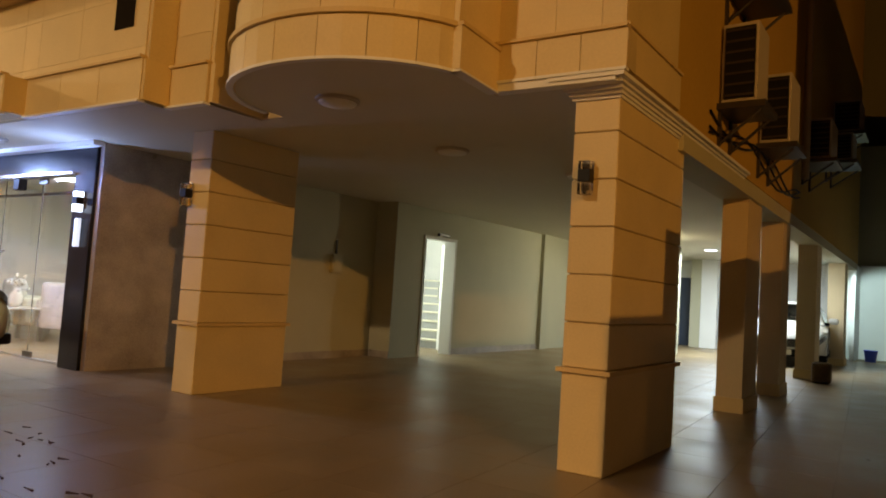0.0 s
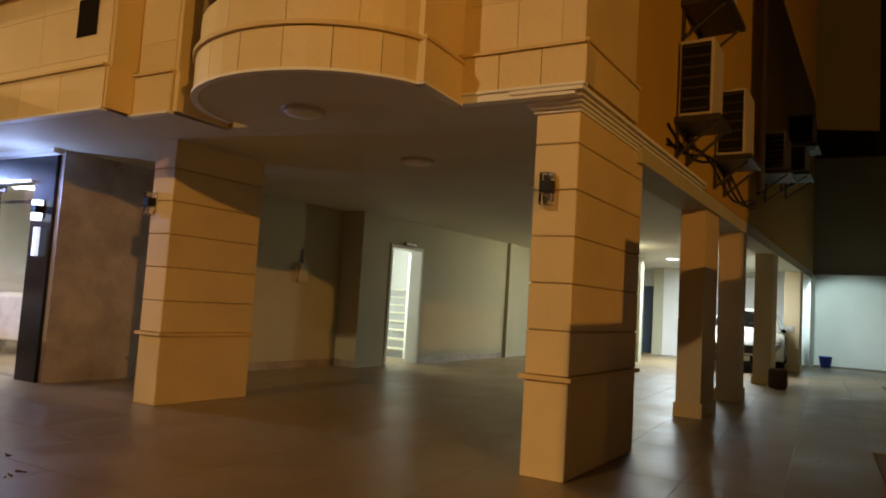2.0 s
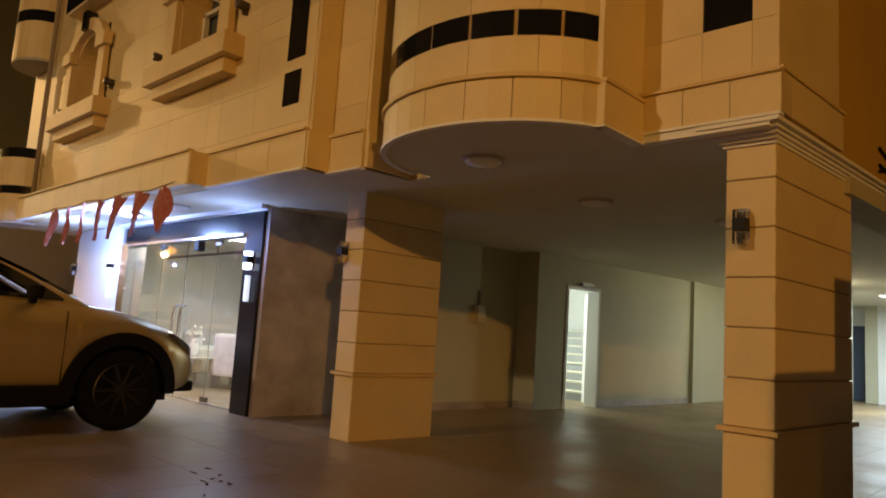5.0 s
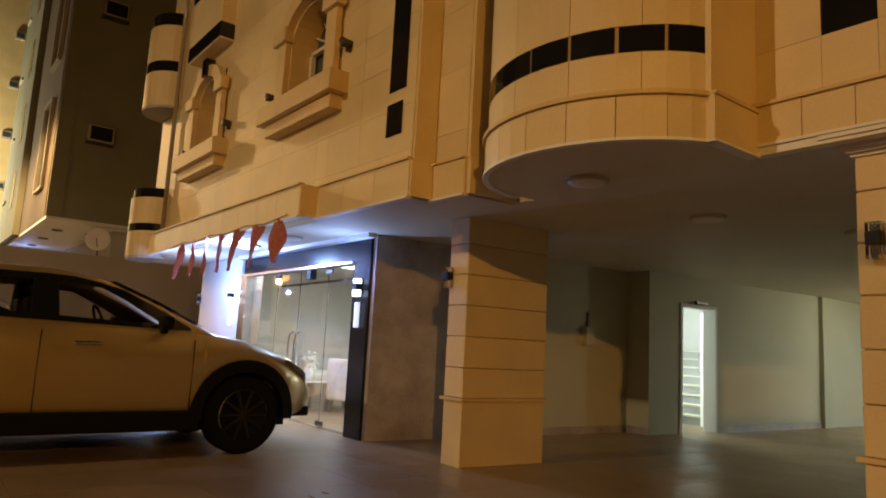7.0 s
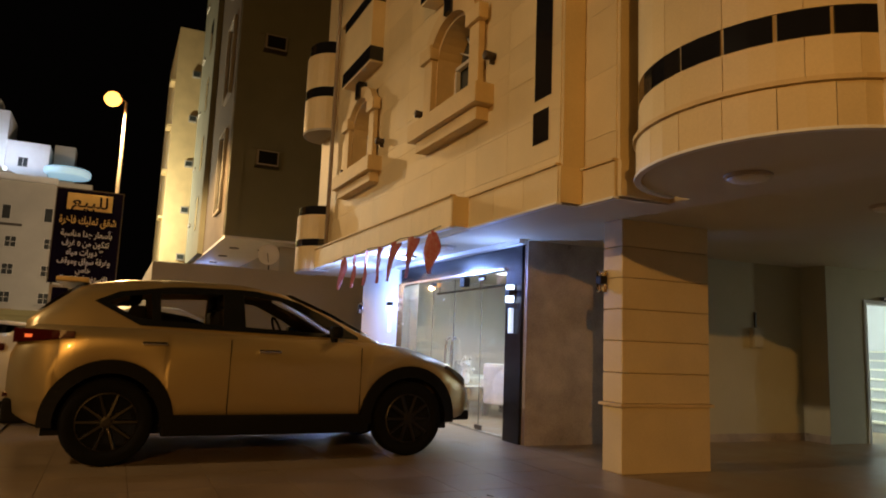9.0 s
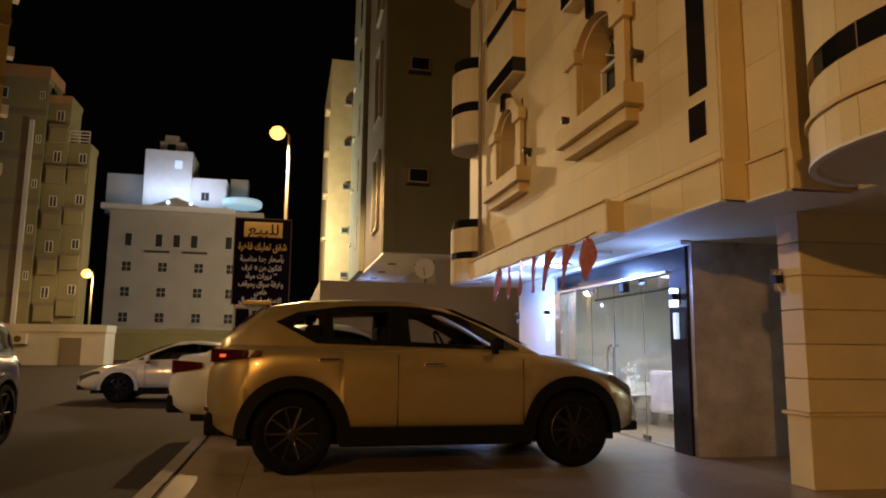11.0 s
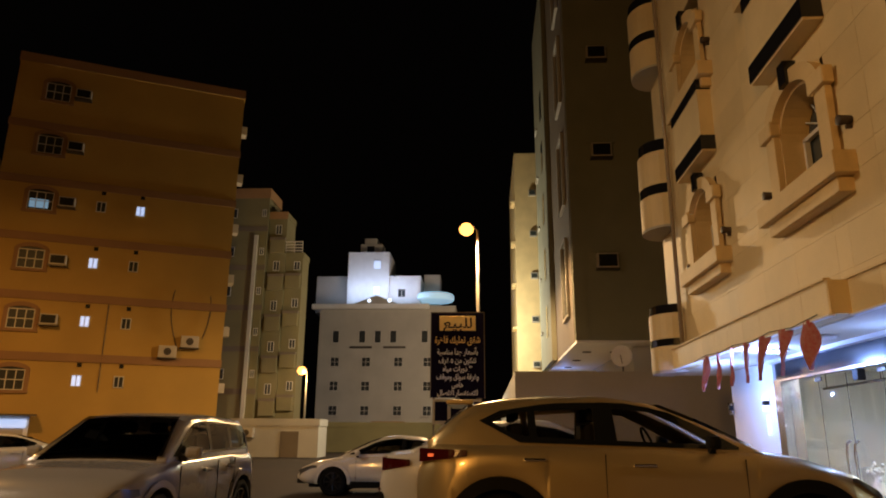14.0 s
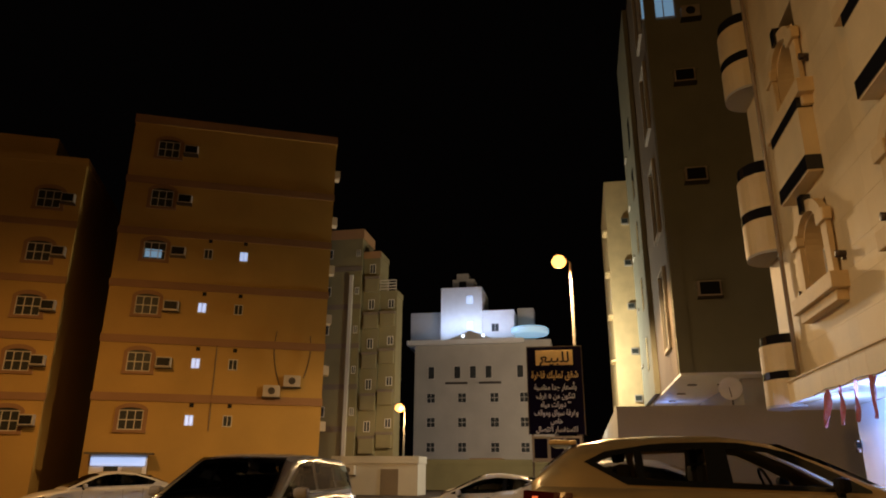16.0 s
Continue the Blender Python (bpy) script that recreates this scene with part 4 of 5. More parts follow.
    for a, b in zip(loops, loops[1:]):
        ym = (a[0].co.y + b[0].co.y) / 2
        glazed = spec["ws"][0] < ym < spec["ws"][1] or spec["rw"][0] < ym < spec["rw"][1]
        for i in range(len(a) - 1):
            if not (glazed and 4 <= i <= 7):
                bm.faces.new((a[i], a[i + 1], b[i + 1], b[i]))
    bm.faces.new(loops[0][::-1])
    bm.faces.new(loops[-1])
    openings = [list(g[1]) + list(g[0])[::-1] for g in spec["glass"]]
    cut_out(bm, openings)
    part("cabin", bm, paint, c, smooth=True)
    # interior: deck at waist height, seats, steering wheel
    fy, by_ = spec.get("seats", (-0.32, -1.22))
    dz = belt(0) + 0.035
    bx("interior_trim", (-hw * 0.80, ry[0] + 0.35, dz - 0.05, hw * 0.80, ry[-1] - 0.22, dz), SEATCLOTH, c, bevel=0.01)
    top = spec["rtop"]
    for sy, sw, xs_ in ((fy, 0.23, (-0.37, 0.37)), (by_, 0.30, (-0.36, 0.36))):
        for px in xs_:
            st_ = bx("seat_back", (px - sw, sy - 0.07, dz, px + sw, sy + 0.07, top - 0.27), SEATCLOTH, c, bevel=0.04)
            bx("headrest", (px - 0.13, sy - 0.07, top - 0.25, px + 0.13, sy + 0.03, top - 0.10), SEATCLOTH, st_, bevel=0.04)
    bm = bmesh.new()
    for k_ in range(20):
        a0, a1 = 2 * math.pi * k_ / 20, 2 * math.pi * (k_ + 1) / 20
        tube(bm, (-0.37 + 0.17 * math.cos(a0), fy + 0.72 - 0.06 * math.sin(a0), dz + 0.02 + 0.15 * math.sin(a0)), (-0.37 + 0.17 * math.cos(a1), fy + 0.72 - 0.06 * math.sin(a1), dz + 0.02 + 0.15 * math.sin(a1)), 0.015, seg=6)
    part("steering_wheel", bm, SEATCLOTH, c)

    def side_patch(nm, outline, mat, off, parent, s, label="", holes=()):
        bm = bmesh.new()
        n_ = 7
        top = [p for p in outline[0]]
        low = [p for p in outline[1]]
        ty, tz = zip(*top)
        ly, lz = zip(*low)
        grid = []
        for i in range(13):
            u = i / 12
            yt, yl = ty[0] + (ty[-1] - ty[0]) * u, ly[0] + (ly[-1] - ly[0]) * u
            zt, zl = float(np.interp(yt, ty, tz)), float(np.interp(yl, ly, lz))
            col = []
            for j in range(n_):
                f = j / (n_ - 1)
                y, z = yl + (yt - yl) * f, zl + (zt - zl) * f
                col.append(bm.verts.new((s * (side_x(y, z) + off), y, z)))
            grid.append(col)
        for p, q in zip(grid, grid[1:]):
            for j in range(n_ - 1):
                bm.faces.new((p[j], p[j + 1], q[j + 1], q[j]))
        bmesh.ops.remove_doubles(bm, verts=bm.verts, dist=0.0008)
        if holes:
            cut_out(bm, holes)
        return part(nm, bm, mat, parent, label)

    for s in (-1, 1):
        side_patch("window_surround", spec["surround"], CARGLASS, 0.007, c, s, holes=openings)
        for o in spec["glass"]:
            side_patch("side_window", o, spec.get("tint", SMOKED), 0.004, c, s)

    def top_patch(nm, y0, y1, k0, k1, mat):
        bm = bmesh.new()
        grid = []
        for i in range(11):
            y = y0 + (y1 - y0) * i / 10
            kk = k0 + (k1 - k0) * i / 10
            zr = max(roof(y), belt(y) + 0.01)
            w_ = (side_x(y, zr) - 0.10) * kk
            grid.append([bm.verts.new((w_ * (j / 6 - 0.5) * 2, y, zr + 0.006 + 0.018 * (1 - abs(j / 6 - 0.5) * 1.4) + 0.012)) for j in range(7)])
        for p, q in zip(grid, grid[1:]):
            for j in range(6):
                bm.faces.new((p[j], p[j + 1], q[j + 1], q[j]))
        part(nm, bm, mat, c, smooth=True)

    top_patch("windshield", spec["ws"][0], spec["ws"][1], 1.0, 1.06, SMOKED)
    top_patch("rear_window", spec["rw"][0], spec["rw"][1], 1.0, 0.98, SMOKED)

    # cladding round arches and along the sills
    lip = spec.get("lip", 0.055)
    for s in (-1, 1):
        for w in wy:
            bm = bmesh.new()
            for a0 in range(-10, 190, 10):
                a1 = a0 + 10
                q = []
                for aa, rr in ((a0, ra - 0.02), (a1, ra - 0.02), (a1, ra + lip), (a0, ra + lip)):
                    y, z = w + rr * math.cos(radians(aa)), r + rr * math.sin(radians(aa))
                    q.append((y, max(z, sill)))
                f = [bm.verts.new((s * (half(y) + 0.010), y, z)) for y, z in q]
                b = [bm.verts.new((s * (half(y) - 0.10), y, z)) for y, z in q]
                bm.faces.new(f)
                for j in range(4):
                    bm.faces.new((f[j], b[j], b[(j + 1) % 4], f[(j + 1) % 4]))
            bmesh.ops.remove_doubles(bm, verts=bm.verts, dist=0.0005)
            part("arch_cladding", bm, spec.get("clad", CLADDING), c)
        x0, x1 = sorted((s * (hw - 0.14), s * (hw + 0.005)))
        bx("sill_cladding", (x0, wy[0] + ra, sill - 0.09, x1, wy[1] - ra, sill + 0.02 + lip * 0.8), CLADDING, c, bevel=0.02)
        for yd in spec["seams"]:
            zt = belt(yd) - 0.07
            bx("door_seam", (min(s * (hw - 0.012), s * (hw + 0.0015)), yd - 0.0025, sill + 0.07, max(s * (hw - 0.012), s * (hw + 0.0015)), yd + 0.0025, zt), CLADDING, c)
        for yd, zd in spec["handles"]:
            xa, xb = sorted((s * (half(yd) - 0.03), s * (half(yd) + 0.03)))
            bx("door_handle", (xa, yd - 0.11, zd - 0.016, xb, yd + 0.11, zd + 0.016), CHROME if spec.get("chrome") else paint, c, bevel=0.012)
        ym = spec["mirror"]
        m = bx("mirror", (min(s * (hw - 0.02), s * (hw + 0.17)), ym - 0.07, belt(ym) + 0.01, max(s * (hw - 0.02), s * (hw + 0.15)), ym + 0.05, belt(ym) + 0.14), spec.get("mirror_cap", paint), c, bevel=0.045)
        bx("mirror_foot", (min(s * (hw - 0.14), s * hw), ym - 0.02, belt(ym) - 0.03, max(s * (hw - 0.14), s * hw), ym + 0.03, belt(ym) + 0.04), CLADDING, c)
        # lamps
        for nm, (y0, z0, y1, z1, depth), mat in (("headlamp", spec["head"], HEAD), ("tail_lamp", spec["tail"], TAIL)):
            bm = bmesh.new()
            cols = []
            for i in range(9):
                u = i / 8
                y = y0 + (y1 - y0) * u
                hh = (z1 - z0) * (0.45 + 0.55 * (1 - u) if nm == "tail_lamp" else 0.45 + 0.55 * u)
                zc = (z0 + z1) / 2 + (0.02 * (u if nm == "tail_lamp" else 1 - u))
                if nm == "headlamp":
                    zc = min(zc, belt(y) - hh / 2 - 0.035)
                x = half(y) - 0.02
                cols.append([bm.verts.new((s * (x + 0.022), y, zc - hh / 2)), bm.verts.new((s * (x + 0.010), y, zc + hh / 2)), bm.verts.new((s * (x - depth * (1 - u if nm == "tail_lamp" else u)), y, zc + hh / 2)), bm.verts.new((s * (x - depth * (1 - u if nm == "tail_lamp" else u)), y, zc - hh / 2))])
            for p, q in zip(cols, cols[1:]):
                for j in range(4):
                    bm.faces.new((p[j], p[(j + 1) % 4], q[(j + 1) % 4], q[j]))
            bm.faces.new(cols[0][::-1])
            bm.faces.new(cols[-1])
            lamp = part(nm, bm, mat, c)
            if nm == "tail_lamp" and lit_tail:
                x = half(y0 + 0.12)
                bx("glow", (min(s * (x - 0.01), s * (x + 0.008)), y0 + 0.09, (z0 + z1) / 2 - 0.016, max(s * (x - 0.01), s * (x + 0.008)), y0 + 0.18, (z0 + z1) / 2 + 0.012), TAIL_ON, lamp)
    # bumpers, grille, plates
    zb = sill + 0.02
    hn = half(nose - 0.02)
    bx("front_skirt", (-hn * 0.98, nose - 0.30, zb - 0.02, hn * 0.98, nose + 0.01, zb + 0.09), CLADDING, c, bevel=0.03)
    bx("rear_skirt", (-hn * 0.98, tail - 0.015, zb, hn * 0.98, tail + 0.3, zb + 0.22), CLADDING, c, bevel=0.03)
    for s in (-1, 1):
        bx("reflector", (min(s * hn * 0.62, s * hn * 0.94), tail - 0.022, zb + 0.23, max(s * hn * 0.62, s * hn * 0.94), tail + 0.04, zb + 0.27), TAIL, c, "red bumper reflector", bevel=0.006)
    gz0, gz1 = spec["grille"]
    gr = bx("grille", (-hn * 0.72, nose - 0.10, gz0, hn * 0.72, nose + 0.012, gz1), CLADDING, c, bevel=0.02)
    for i in range(4):
        z = gz0 + (gz1 - gz0) * (i + 0.5) / 4
        bx("bar", (-hn * 0.66, nose + 0.008, z - 0.008, hn * 0.66, nose + 0.018, z + 0.008), spec.get("bars", METAL), gr)
    if plate and spec.get("front_plate", True):
        bx("number_plate", (-0.26, nose + 0.014, gz0 - 0.16, 0.26, nose + 0.026, gz0 - 0.05), WHITEPLASTIC, c)
        bx("number_plate", (-0.26, tail - 0.03, spec["plate"], 0.26, tail - 0.012, spec["plate"] + 0.11), WHITEPLASTIC, c)
    # underbody, spoiler
    bx("underbody", (-hw + 0.16, tail + 0.3, sill - 0.08, hw - 0.16, nose - 0.3, sill + 0.3), CLADDING, c)
    if spec.get("spoiler"):
        y, z = spec["spoiler"]
        bx("spoiler", (-hw * 0.66, y - 0.16, z - 0.03, hw * 0.66, y + 0.12, z + 0.02), paint, c, bevel=0.015)
    if spec.get("rails"):
        for s in (-1, 1):
            bm = bmesh.new()
            tube(bm, (s * 0.56, spec["rails"][0], spec["rtop"] + 0.05), (s * 0.56, spec["rails"][1], spec["rtop"] + 0.05), 0.02, seg=8)
            part("roof_rail", bm, CHROME, c)
    # wheels
    for w in wy:
        for s in (-1, 1):
            x = s * (hw - 0.12)
            wl = empty("wheel", (0, 0, 0))
            wl.parent = c
            wl.matrix_basis = pose(x, w, r, 0, 0, 0 if s > 0 else 180)
            bm = bmesh.new()
            lathe(bm, [(r * 0.66, -0.11), (r * 0.93, -0.115), (r, -0.085), (r, 0.085), (r * 0.93, 0.115), (r * 0.68, 0.11), (r * 0.66, 0.09)], 36, axis="x")
            part("tyre", bm, RUBBER, wl, smooth=True)
            bm = bmesh.new()
            lathe(bm, [(r * 0.69, 0.02), (r * 0.69, 0.10), (r * 0.64, 0.108), (r * 0.62, 0.05)], 36, axis="x")
            lathe(bm, [(0.06, 0.04), (0.06, 0.10), (0.03, 0.105)], 16, axis="x")
            for k_ in range(spec["spokes"]):
                a = 2 * math.pi * k_ / spec["spokes"]
                tube(bm, (0.085, 0.05 * math.cos(a), 0.05 * math.sin(a)), (0.095, r * 0.65 * math.cos(a), r * 0.65 * math.sin(a)), 0.026, 0.018, 6)
            part("rim", bm, spec.get("rim", ALLOY), wl)
    return c


CROSS = dict(hw=0.92, r=0.385, sill=0.34, wheels=(-1.42, 1.48), inset=0.09, lean=0.20, rtop=1.71, lip=0.10, tint=CLEARGLASS,
             belt=[(-2.24, 0.98), (-2.20, 1.16), (-2.05, 1.24), (-1.0, 1.23), (0.6, 1.19), (1.08, 1.175), (1.5, 1.12), (1.95, 0.98), (2.18, 0.86), (2.29, 0.70)],
             roof=[(-2.14, 1.27), (-1.95, 1.44), (-1.72, 1.62), (-1.35, 1.685), (-0.9, 1.71), (-0.3, 1.71), (0.15, 1.64), (0.6, 1.45), (1.12, 1.18)],
             surround=([(-1.62, 1.46), (-1.42, 1.56), (-0.9, 1.64), (-0.2, 1.65), (0.22, 1.575), (0.62, 1.385), (0.90, 1.22)], [(-1.22, 1.25), (0.90, 1.195)]),
             glass=[([(-1.50, 1.455), (-1.36, 1.52), (-1.14, 1.55)], [(-1.28, 1.33), (-1.12, 1.31)]), ([(-1.06, 1.555), (-0.48, 1.585)], [(-1.04, 1.305), (-0.48, 1.28)]),
                    ([(-0.28, 1.585), (0.08, 1.55), (0.40, 1.40), (0.66, 1.26)], [(-0.26, 1.275), (0.66, 1.24)])], seats=(-0.42, -1.24),
             ws=(0.22, 1.06), rw=(-2.08, -1.75), seams=(-0.40, 0.92), handles=((-1.08, 1.09), (-0.03, 1.045)), chrome=True, mirror=0.62,
             head=(1.90, 0.87, 2.20, 0.95, 0.28), tail=(-2.22, 1.06, -1.74, 1.19, 0.35), grille=(0.52, 0.78), plate=0.78, spoiler=(-1.80, 1.655), spokes=10, mirror_cap=CLADDING)
car("crossover_car", (-6.33, -3.11, 0), 0, CROSS, PAINT_SILVER, "silver-beige crossover parked nose to the entrance", True)

SUV = dict(hw=0.92, r=0.41, sill=0.36, wheels=(-1.38, 1.26), inset=0.08, lean=0.16, rtop=1.70,
           belt=[(-2.22, 1.0), (-2.2, 1.18), (-1.0, 1.19), (0.7, 1.15), (1.0, 1.12), (1.6, 1.05), (2.0, 0.93), (2.18, 0.80), (2.24, 0.62)],
           roof=[(-2.14, 1.22), (-2.02, 1.50), (-1.8, 1.66), (-0.6, 1.70), (0.0, 1.68), (0.28, 1.62), (1.04, 1.14)],
           surround=([(-1.95, 1.45), (-1.7, 1.57), (-0.2, 1.62), (0.15, 1.56), (0.82, 1.19)], [(-1.95, 1.24), (0.82, 1.18)]),
           glass=[([(-1.86, 1.45), (-1.15, 1.56)], [(-1.8, 1.27), (-1.1, 1.25)]), ([(-1.05, 1.57), (-0.42, 1.59)], [(-1.02, 1.25), (-0.38, 1.24)]), ([(-0.32, 1.59), (0.1, 1.54), (0.68, 1.22)], [(-0.3, 1.24), (0.68, 1.21)])],
           ws=(0.24, 1.0), rw=(-2.1, -1.92), seams=(-1.0, -0.38, 0.78), handles=((-0.85, 1.02), (0.0, 1.0)), mirror=0.66,
           head=(1.72, 0.76, 2.16, 0.90, 0.45), tail=(-2.2, 0.92, -1.95, 1.1, 0.3), grille=(0.56, 0.76), plate=0.8, spokes=6, clad=PAINT_WHITE_DIM, rim=ALLOY_BRIGHT, front_plate=False, bars=BLACK)
suv = car("off_road_car", (-7.45, -9.15, -0.13), -90, SUV, PAINT_WHITE_DIM, "white off-road car parked across the street")
for s in (-1, 1):
    bx("fog_lamp_recess", (min(s * 0.50, s * 0.70), 2.05, 0.40, max(s * 0.50, s * 0.70), 2.25, 0.57), CLADDING, suv, bevel=0.05)
    bx("hood_edge", (min(0, s * 0.70), 2.12, 0.765, max(0, s * 0.70), 2.235, 0.79), CLADDING, suv, bevel=0.012)
bx("lower_intake", (-0.48, 2.1, 0.40, 0.48, 2.262, 0.50), CLADDING, suv, bevel=0.02)
bx("bumper", (-0.74, 2.1, 0.30, 0.74, 2.265, 0.385), PAINT_WHITE_DIM, suv, bevel=0.03)
bx("badge", (-0.09, 2.255, 0.63, 0.09, 2.268, 0.70), CHROME, suv, bevel=0.004)

SEDAN = dict(hw=0.89, r=0.33, sill=0.28, wheels=(-1.35, 1.35), inset=0.08, lean=0.22, rtop=1.42,
             belt=[(-2.28, 0.72), (-2.24, 0.96), (-1.7, 1.02), (-0.8, 0.99), (0.6, 0.94), (1.1, 0.91), (1.8, 0.78), (2.15, 0.66), (2.26, 0.52)],
             roof=[(-1.85, 1.03), (-1.3, 1.24), (-0.8, 1.38), (-0.3, 1.42), (0.1, 1.40), (0.5, 1.26), (1.22, 0.92)],
             surround=([(-1.35, 1.14), (-0.85, 1.31), (-0.2, 1.36), (0.25, 1.30), (0.95, 0.99)], [(-1.25, 1.05), (0.95, 0.97)]),
             glass=[([(-1.15, 1.18), (-0.75, 1.31), (-0.42, 1.33)], [(-1.05, 1.07), (-0.40, 1.04)]), ([(-0.32, 1.34), (0.2, 1.29), (0.82, 1.02)], [(-0.3, 1.04), (0.82, 1.0)])],
             ws=(0.3, 1.14), rw=(-1.78, -0.95), seams=(-0.95, -0.36, 0.78), handles=((-0.75, 0.86), (0.05, 0.84)), mirror=0.75,
             head=(1.75, 0.60, 2.2, 0.72, 0.35), tail=(-2.25, 0.78, -1.85, 0.94, 0.38), grille=(0.42, 0.60), plate=0.62, spokes=8, clad=PAINT_WHITE)
car("sedan_car", (-16.7, -7.05, -0.13), 180, SEDAN, PAINT_WHITE, "white sedan parked further down the street")
car("sedan_car", (-9.05, -3.85, 0), 0, SEDAN, PAINT_WHITE, "white sedan parked beside the crossover").scale = (1, 1, 1.08)
car("sedan_car", (-18.6, -19.6, -0.13), -130, SEDAN, PAINT_WHITE, "white sedan parked before the ochre block")
car("sedan_car", (-29.0, -8.6, -0.13), 160, SEDAN, PAINT_WHITE, "white sedan far down the street")
car("sedan_car", (sx(-1.15, 14.0), 14.2, 0), 180, SEDAN, PAINT_WHITE, "white car parked deep in the rear hall")


# ---------- street furniture ----------
GLOW_SODIUM = glowing("sodium_glow", (1.0, 0.40, 0.06), 6.0)
POLE = material("galvanised_pole", (0.17, 0.155, 0.125), 0.6, metal=0.2, vary=0.15, scale=2)


def street_lamp(x, y, h, label, arm=0.45):
    s = empty("street_lamp", (x, y, -0.13), label=label, category="street lamp", group="street lamps")
    bm = bmesh.new()
    tube(bm, (0, 0, 0), (0, 0, h), 0.09, 0.055, 14)
    part("pole", bm, POLE, s, smooth=True)
    bm = bmesh.new()
    tube(bm, (0, 0, h), (0, -arm, h + 0.12), 0.035, seg=8)
    part("arm", bm, POLE, s)
    bx("head", (-0.14, -arm - 0.62, h + 0.12, 0.14, -arm + 0.02, h + 0.26), METAL, s, bevel=0.03)
    bm = bmesh.new()
    bmesh.ops.create_uvsphere(bm, u_segments=18, v_segments=10, radius=0.31, matrix=Matrix.Translation((0, -arm - 0.32, h + 0.06)) @ Matrix.Diagonal((1, 1.05, 0.95, 1)))
    part("lens", bm, GLOW_SODIUM, s, "glowing amber lens", smooth=True)
    bx("base", (-0.2, -0.2, 0, 0.2, 0.2, 0.3), KERB, s, bevel=0.02)
    return s


street_lamp(-28.0, -4.93, 10.35, "tall street lamp glowing amber behind the signboard", 0.18)
street_lamp(-47.0, -17.27, 5.75, "shorter street lamp glowing amber far off", 0.05)

NAVY = material("navy_board", (0.006, 0.004, 0.022), 0.85, vary=0.15, scale=2, bump=0.02, spec=0.08)
YELLOW = material("yellow_letters", (0.82, 0.62, 0.24), 0.5, vary=0.08)
LETTER = material("white_letters", (0.72, 0.78, 1.0), 0.5, vary=0.06)
sg = empty("sign_board", (-27.9, -5.82, 0), 90, label="dark blue for-sale board with yellow and white writing", category="sign")
bx("board", (-1.13, 0.0, 2.85, 1.13, 0.06, 6.45), NAVY, sg)
bx("board_frame", (-1.17, 0.01, 6.45, 1.17, 0.08, 6.50), METAL, sg)
for x in (-1.17, 1.13):
    bx("board_frame", (x, 0.01, 2.83, x + 0.04, 0.08, 6.45), METAL, sg)
for x in (-1.05, 0.97):
    bx("post", (x, 0.08, -0.13, x + 0.08, 0.16, 6.3), METAL, sg)
bx("title_plate", (-0.78, -0.012, 5.68, 0.78, -0.001, 6.32), YELLOW, sg, "yellow rounded title plate", bevel=0.005)
bx("lower_panel", (-1.05, 0.0, 1.75, 1.0, 0.05, 2.78), PALEWALL, sg)
for i in range(3):
    bx("lower_field", (-0.95 + 0.66 * i, -0.012, 1.9, -0.42 + 0.66 * i, -0.001, 2.68), NAVY, sg)


def lettering(body, z, size, mat, parent, width):
    cu = bpy.data.curves.new("lettering", "FONT")
    cu.body, cu.size, cu.align_x, cu.extrude, cu.offset = body, size, "CENTER", 0.004, 0.006
    tmp = bpy.data.objects.new("tmp", cu)
    scene.collection.objects.link(tmp)
    bpy.context.view_layer.update()
    me = bpy.data.meshes.new_from_object(tmp.evaluated_get(bpy.context.evaluated_depsgraph_get()))
    bpy.data.objects.remove(tmp)
    me.materials.clear()
    me.materials.append(mat)
    xs = [v.co.x for v in me.vertices]
    k = width / max(0.01, max(xs) - min(xs))
    c = (max(xs) + min(xs)) / 2
    for v in me.vertices:
        v.co.x = (v.co.x - c) * k
    o = new("lettering", me)
    o.parent = parent
    o.matrix_basis = pose(0, -0.018, z, 90, 0, 0)
    return o


lettering('\ufeca\ufef4\ufe92\ufee0\ufedf', 5.80, 0.62, NAVY, sg, 1.25)
lettering('\ufe93\ufeae\ufea7\ufe8e\ufed3 \ufeda\ufef4\ufee0\ufee4\ufe97 \ufed6\ufed8\ufeb7', 5.15, 0.42, YELLOW, sg, 1.95)
lettering('\ufe94\ufe92\ufeb3\ufe8e\ufee8\ufee3 \ufe8d\ufeaa\ufe9f \ufead\ufe8e\ufecc\ufeb3\ufe84\ufe91', 4.66, 0.32, LETTER, sg, 1.75)
lettering('\ufed1\ufeae\ufecf \u0665 \ufee6\ufee3 \ufee5\ufeee\ufedc\ufe98\ufe97', 4.30, 0.32, LETTER, sg, 1.60)
lettering('\ufee9\ufe8e\ufef4\ufee3 \ufe95\ufe8d\ufead\ufeed\ufea9 \u0663', 3.95, 0.32, LETTER, sg, 1.25)
lettering('\ufed2\ufed7\ufeee\ufee3\ufeed \ufed5\ufe8d\ufeee\ufeb3 \ufe94\ufed3\ufeae\ufecf\ufeed', 3.61, 0.32, LETTER, sg, 1.80)
lettering('\ufeb9\ufe8e\ufea7', 3.28, 0.30, LETTER, sg, 0.50)
lettering('\ufedd\ufe8e\ufebc\ufe97\ufefb\ufe8d \ufead\ufe8e\ufeb4\ufed4\ufe98\ufeb3\ufefc\ufedf', 2.95, 0.30, LETTER, sg, 1.70)


